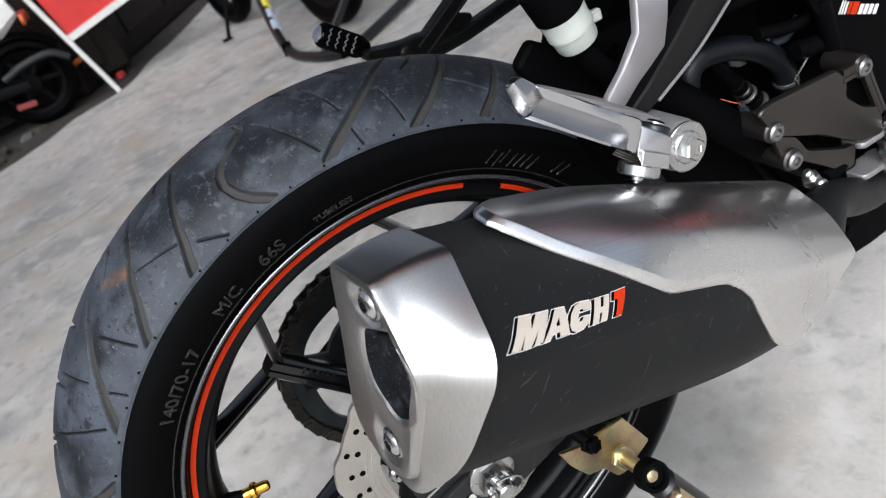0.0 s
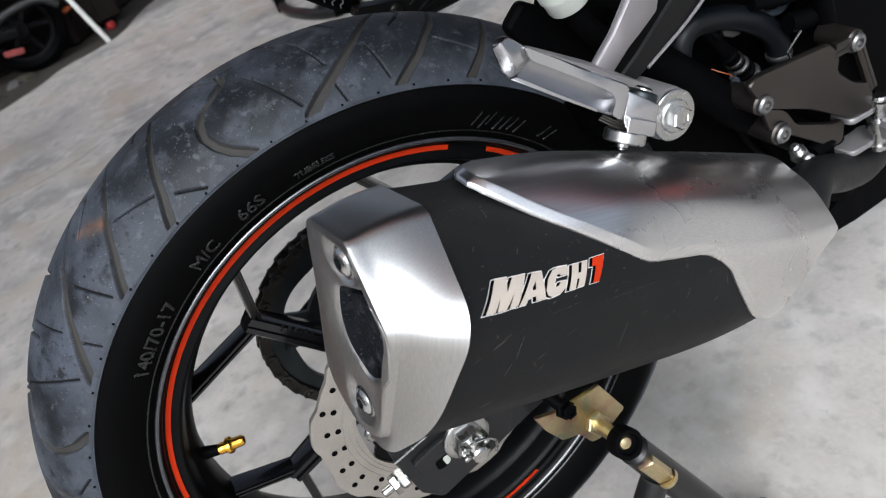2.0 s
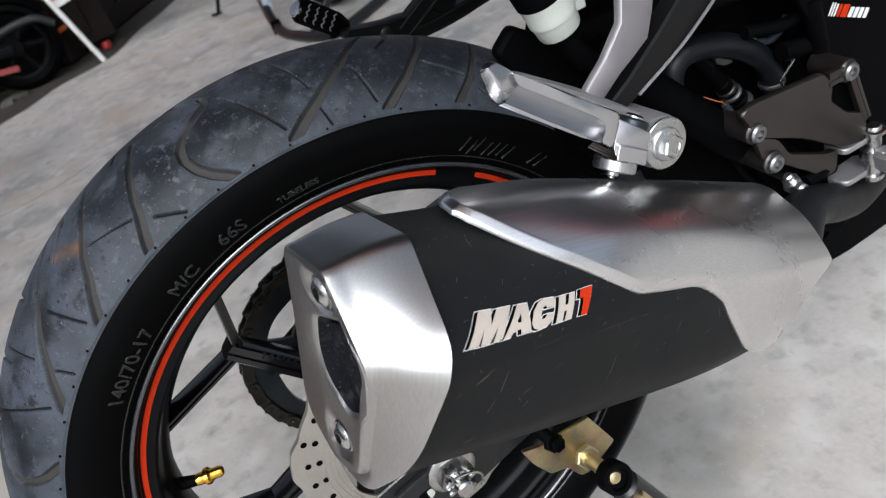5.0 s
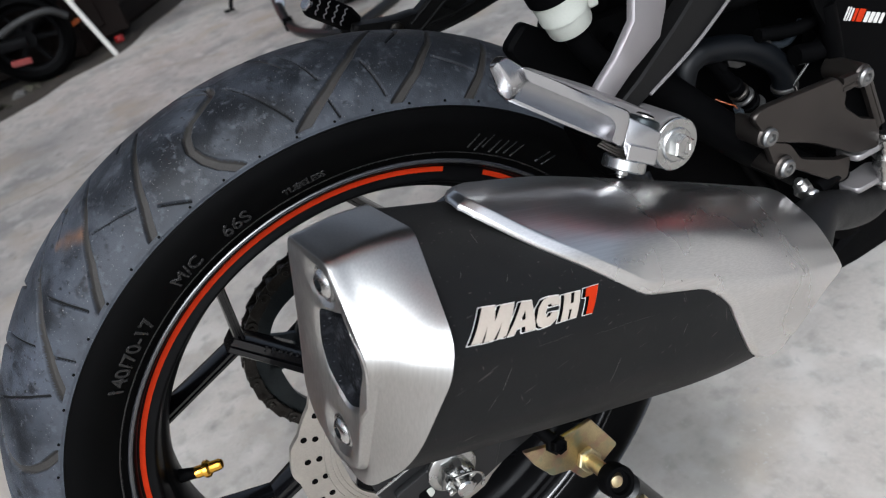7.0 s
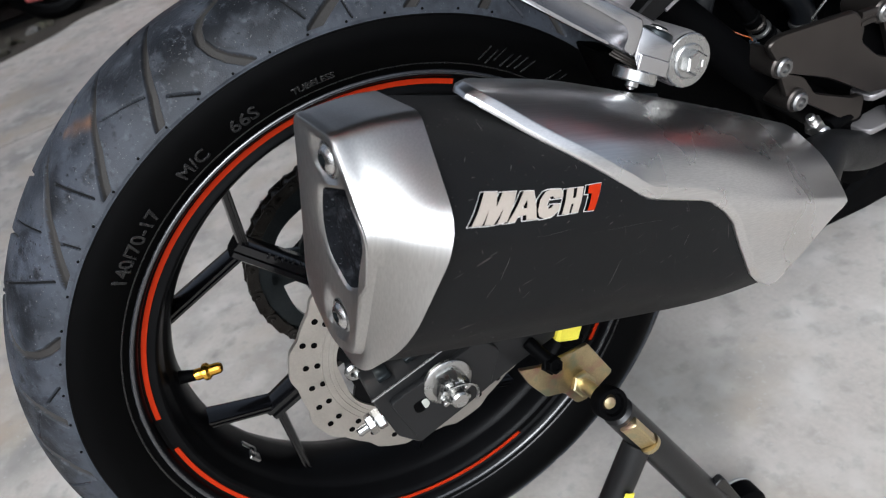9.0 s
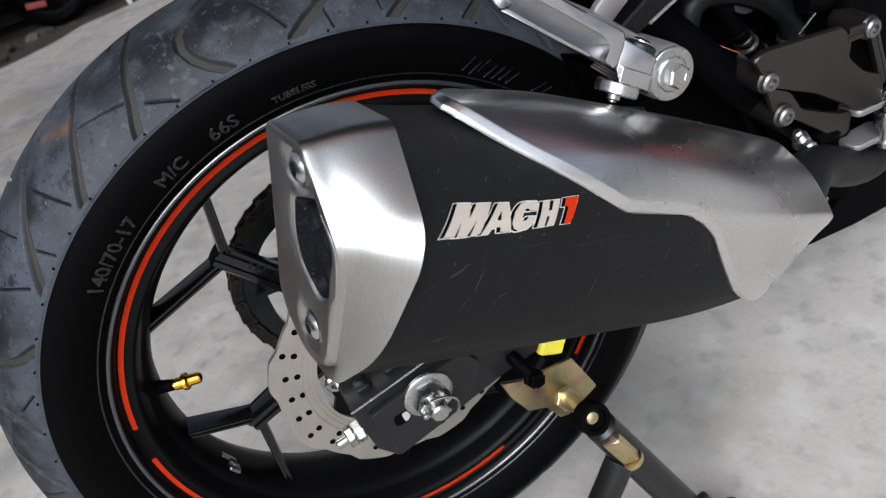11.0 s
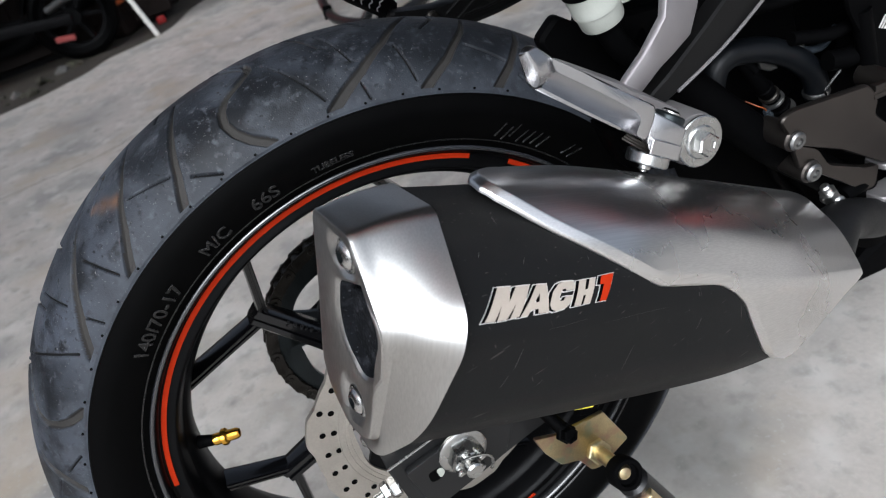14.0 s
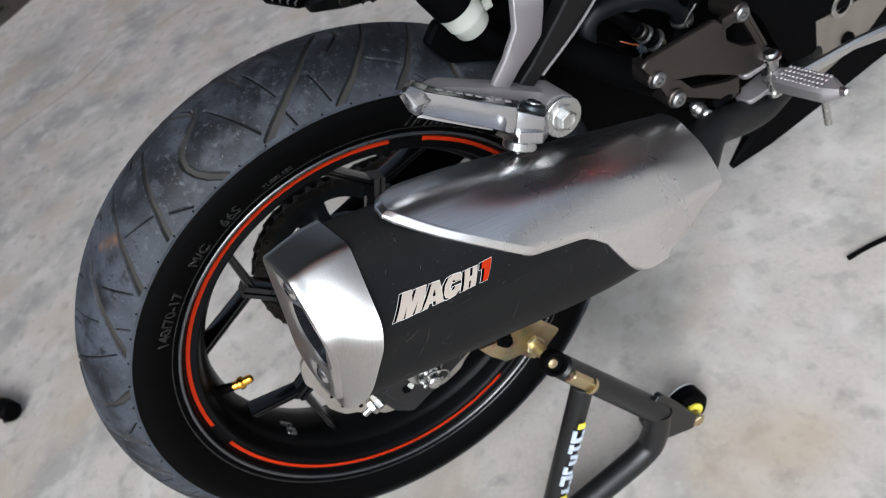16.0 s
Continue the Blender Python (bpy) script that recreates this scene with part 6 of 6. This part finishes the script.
def parked_bike(m, label, r, shell, tall):
    """A parked motorcycle, nose along its own +y, standing on its side stand."""
    b = thing("parked_motorcycle", m, label, "motorcycle", "motorcycles parked along the wall")
    wheel_parts(b, (0, 0, r), r, .11)
    wheel_parts(b, (0, 1.25, r), r, .10)
    bm = bmesh.new()
    loft(bm, [(0, -.12, r * 2 + tall * .45), (0, .05, r * 2 + tall * .35), (0, .35, r * 2 + tall * .25), (0, .7, r * 2 + tall * .35), (0, 1.0, r * 2 + tall * .7)],
         [(.10, .06, .3), (.22, .14, .3), (.28, .22, .3), (.30, .26, .3), (.24, .2, .3)], (1, 0, 0))
    part("bodywork", bm, shell, b)
    bm = bmesh.new()
    loft(bm, [(0, -.05, r * 2 + tall * .62), (0, .25, r * 2 + tall * .5), (0, .5, r * 2 + tall * .58)], [(.2, .05, .3), (.26, .08, .3), (.2, .06, .3)], (1, 0, 0))
    part("saddle", bm, M_PLASTIC, b)
    bm = bmesh.new()
    block(bm, (.26, .42, .34), Matrix.Translation((0, .60, r + .14)), .05)
    part("engine", bm, M_DARK, b)
    for s in (-1, 1):
        bm = bmesh.new()
        rod(bm, (s * .09, 1.25, r), (s * .09, .98, r * 2 + tall), .02)
        part("fork", bm, M_DARK, b)
        bm = bmesh.new()
        bar(bm, (s * .10, 0, r), (s * .10, .50, r + .06), .05, .06, .025, .03)
        part("swingarm", bm, M_DARK, b)
    bm = bmesh.new()
    tube(bm, [(.12, .6, r - .08), (.15, .3, r - .06), (.17, -.1, r + .06)], lambda t: .022 + .03 * min(1, t * 1.6), 18, 6)
    part("exhaust", bm, M_DARK, b)
    bm = bmesh.new()
    a0 = []
    for i in range(13):
        a = 20 + i * 11
        a0.append([Vector((x, 0, r)) + polar(r + .03 - abs(x) * .3, a, 0) for x in (-.07, -.04, 0, .04, .07)] + [Vector((x, 0, r)) + polar(r + .025 - abs(x) * .3, a, 0) for x in (.07, .04, 0, -.04, -.07)])
    rings(bm, a0)
    part("mudguard", bm, M_PLASTIC, b)
    for x, z, mat in ((0, 2 * r + tall * .25, M_TAIL), (.11, 2 * r + tall * .22, M_ORANGE), (-.11, 2 * r + tall * .22, M_ORANGE)):
        bm = bmesh.new()
        lathe(bm, [(0, .03), (.015, .028), (.022, .01)], (x, -.14, z), (0, -1, 0), 16)
        part("reflector", bm, mat, b)
    bm = bmesh.new()
    tube(bm, [(-.10, .90, r - .02), (-.17, .88, r * .5), (-.235, .85, .012)], .011, 12, 4)
    part("side_stand", bm, M_DARK, b)
    bm = bmesh.new()
    block(bm, (.05, .04, .012), Matrix.Translation((-.245, .85, .008)), .003)
    part("stand_foot", bm, M_DARK, b)
    return b


scooter = parked_bike(pose(-4.20, -.43, 0, 0, 0, 176), "dark parked scooter with a white front fairing beside the counter", .23, M_WHITEPAINT, .30)
bm = bmesh.new()
block(bm, (.02, .10, .030), pose(-.135, .070, .152, 8, 0, 0), .008)
part("footrest_pad", bm, material("faded_red_rubber", (.26, .045, .04), .6, var=.2, scale=40), scooter, "faded red rubber pad")
bm = bmesh.new()
block(bm, (.03, .10, .024), pose(.14, -.215, .195, -14, 0, 0), .006)
part("reflector", bm, M_ORANGE, scooter)
bm = bmesh.new()
tube(bm, [(-.09, .10, .30), (-.10, -.02, .33), (-.10, -.16, .33), (-.09, -.24, .27)], .02, 12, 6)
part("rack_tube", bm, material("dusty_grey_plastic", (.012, .012, .012), .6, var=.3, scale=30), scooter)
parked_bike(pose(-3.03, .93, 0, 0, 4, 100), "dark parked motorcycle leaning on its side stand", .31, M_DARK, .34)
parked_bike(pose(-4.35, -1.75, 0, 0, 3, 190), "dark parked motorcycle standing before the counter", .28, M_DARK, .34)

# second paddock stand lying on the floor
st2 = thing("floor_paddock_stand", pose(0, 0, 0), "black paddock stand with pale and yellow stickers on the floor", "paddock stand")
line = [(-3.75, .80, .30), (-3.35, .70, .16), (-2.96, .635, .03), (-2.66, .655, .022), (-2.48, .74, .022), (-2.54, .88, .022), (-2.72, 1.14, .03), (-2.95, 1.5, .05)]
bm = bmesh.new()
tube(bm, line, .021, 16, 6)
t2 = part("tube", bm, M_STAND, st2)
for i, mat in ((1, M_YELLOW), (2, M_PALE), (3, M_PALE)):
    bm = bmesh.new()
    a, b = Vector(line[0]).lerp(Vector(line[2]), .30 + i * .13), Vector(line[0]).lerp(Vector(line[2]), .39 + i * .13)
    rod(bm, a + Vector((.003, -.004, -.003)), b + Vector((.003, -.004, -.003)), .0225, seg=16)
    part("sticker", bm, mat, t2)
for p in ((-2.96, .635, .03), (-2.48, .74, .022)):
    bm = bmesh.new()
    lathe(bm, [(-.02, .03), (.02, .03)], (p[0], p[1], .031), (.3, 1, 0), 24)
    part("roller", bm, M_PLASTIC, st2)
bm = bmesh.new()
bar(bm, (-2.62, .70, .022), (-2.66, .92, .20), .035, .03, .03, .03)
part("upright", bm, M_STAND, st2)

# bare earth beyond the edge of the concrete, with rubble along it
M_EARTH = material("dark_earth", (0.034, 0.027, 0.021), 0.9, var=0.5, scale=9, bump=.5, fine=90, spots=[((0.05, 0.045, 0.03), 12, .52, .7)])
M_PALESTONE = material("pale_stone", (0.11, 0.105, 0.10), 0.85, var=0.3, scale=14, bump=.4, fine=60)
# past the display board the dark sheet also stands for floor shade
bm = bmesh.new()
border = curve_points([(-3.45, -1.9, 0), (-3.55, -1.3, 0), (-3.62, -.95, 0), (-3.70, -.66, 0), (-3.86, -.46, 0), (-3.99, -.33, 0), (-4.09, -.05, 0), (-4.5, .18, 0), (-4.9, .45, 0), (-6.45, 1.3, 0)], 6)
ring = [(q.x + .02 * noise.noise(q * 5), q.y) for q in border] + [(-6.45, -4.0), (-3.4, -4.0)]
rings(bm, [[Vector((x, y, z)) for x, y in ring] for z in (.0005, .005)])
setting("ground_earth", bm, M_EARTH, "dark bare earth beside the concrete floor, partly standing for shade", "ground")
dice = random.Random(5)
for i in range(22):
    s = dice.uniform(.015, .048)
    y = -.52 - i * .045
    x = float(np.interp(y, [-1.9, -1.3, -.95, -.66, -.46], [-3.45, -3.55, -3.62, -3.70, -3.86])) - .06 - dice.uniform(0, .30)
    bm = bmesh.new()
    bmesh.ops.create_icosphere(bm, subdivisions=1, radius=s)
    for q in bm.verts:
        n = noise.noise(q.co * 18 + Vector((i * 7, 0, 0)))
        q.co *= 1 + .9 * n
        q.co.z = max(q.co.z * .6, -s * .3)
    bmesh.ops.translate(bm, verts=bm.verts, vec=(x, y, s * .3 + .004))
    pale = i % 5 == 2
    tagged(part("stone", bm, M_PALESTONE if pale else M_STONE, None, "small pale broken stone on the bare earth" if pale else "small rough olive-grey stone on the bare earth", 10), "", "stone", "rubble on the bare earth")

# white tubular trestle end with its rubber foot
tr = thing("trestle", pose(-.80, -.77, 0), "white tubular trestle with a black rubber foot on the floor", "trestle")
for a, b in (((-.05, -.03, .026), (-.62, -.36, .05)), ((-.05, -.04, .024), (-.22, -.46, .03))):
    bm = bmesh.new()
    rod(bm, a, b, .013)
    part("tube", bm, material("dull_cream_paint", (.34, .32, .28), .55, var=.3, scale=40), tr)
bm = bmesh.new()
block(bm, (.06, .04, .035), pose(-.04, -.025, .024, 0, 0, 30), .006)
part("joint", bm, material("rusty_brass", (.30, .20, .08), .5, .7, var=.4, scale=60), tr, "rusty brass joint")
bm = bmesh.new()
lathe(bm, [(0, .019), (.01, .022), (.045, .022), (.05, .016)], (-.025, -.012, .024), (.86, .5, 0), 20)
part("foot", bm, M_PLASTIC, tr, "black rubber foot")
bm = bmesh.new()
lathe(bm, [(0, .006), (.004, .006), (.006, .003)], (.015, -.012, .012), (.5, -.8, .1), 12)
part("rivet", bm, M_ZINC, tr)
bm = bmesh.new()
tube(bm, [(.125, .565, .004), (.130, .590, .006), (.137, .62, .005), (.16, .68, .004), (.22, .72, .004)], .0036, 10, 6)
tagged(part("strap", bm, M_PLASTIC, None, "short black rubber strap lying on the concrete"), "", "strap")
# cap shape added in place of a red reflector low behind the board
bm = bmesh.new()
lathe(bm, [(0, .020), (.002, .026), (.030, .026), (.036, .022), (.038, .010)], (-4.37, -.020, .007), (0, 0, 1), 24)
tagged(part("reflector_spot", bm, M_TAIL, None, "small red cap shape by the board, standing in for a reflector"), "", "cap")
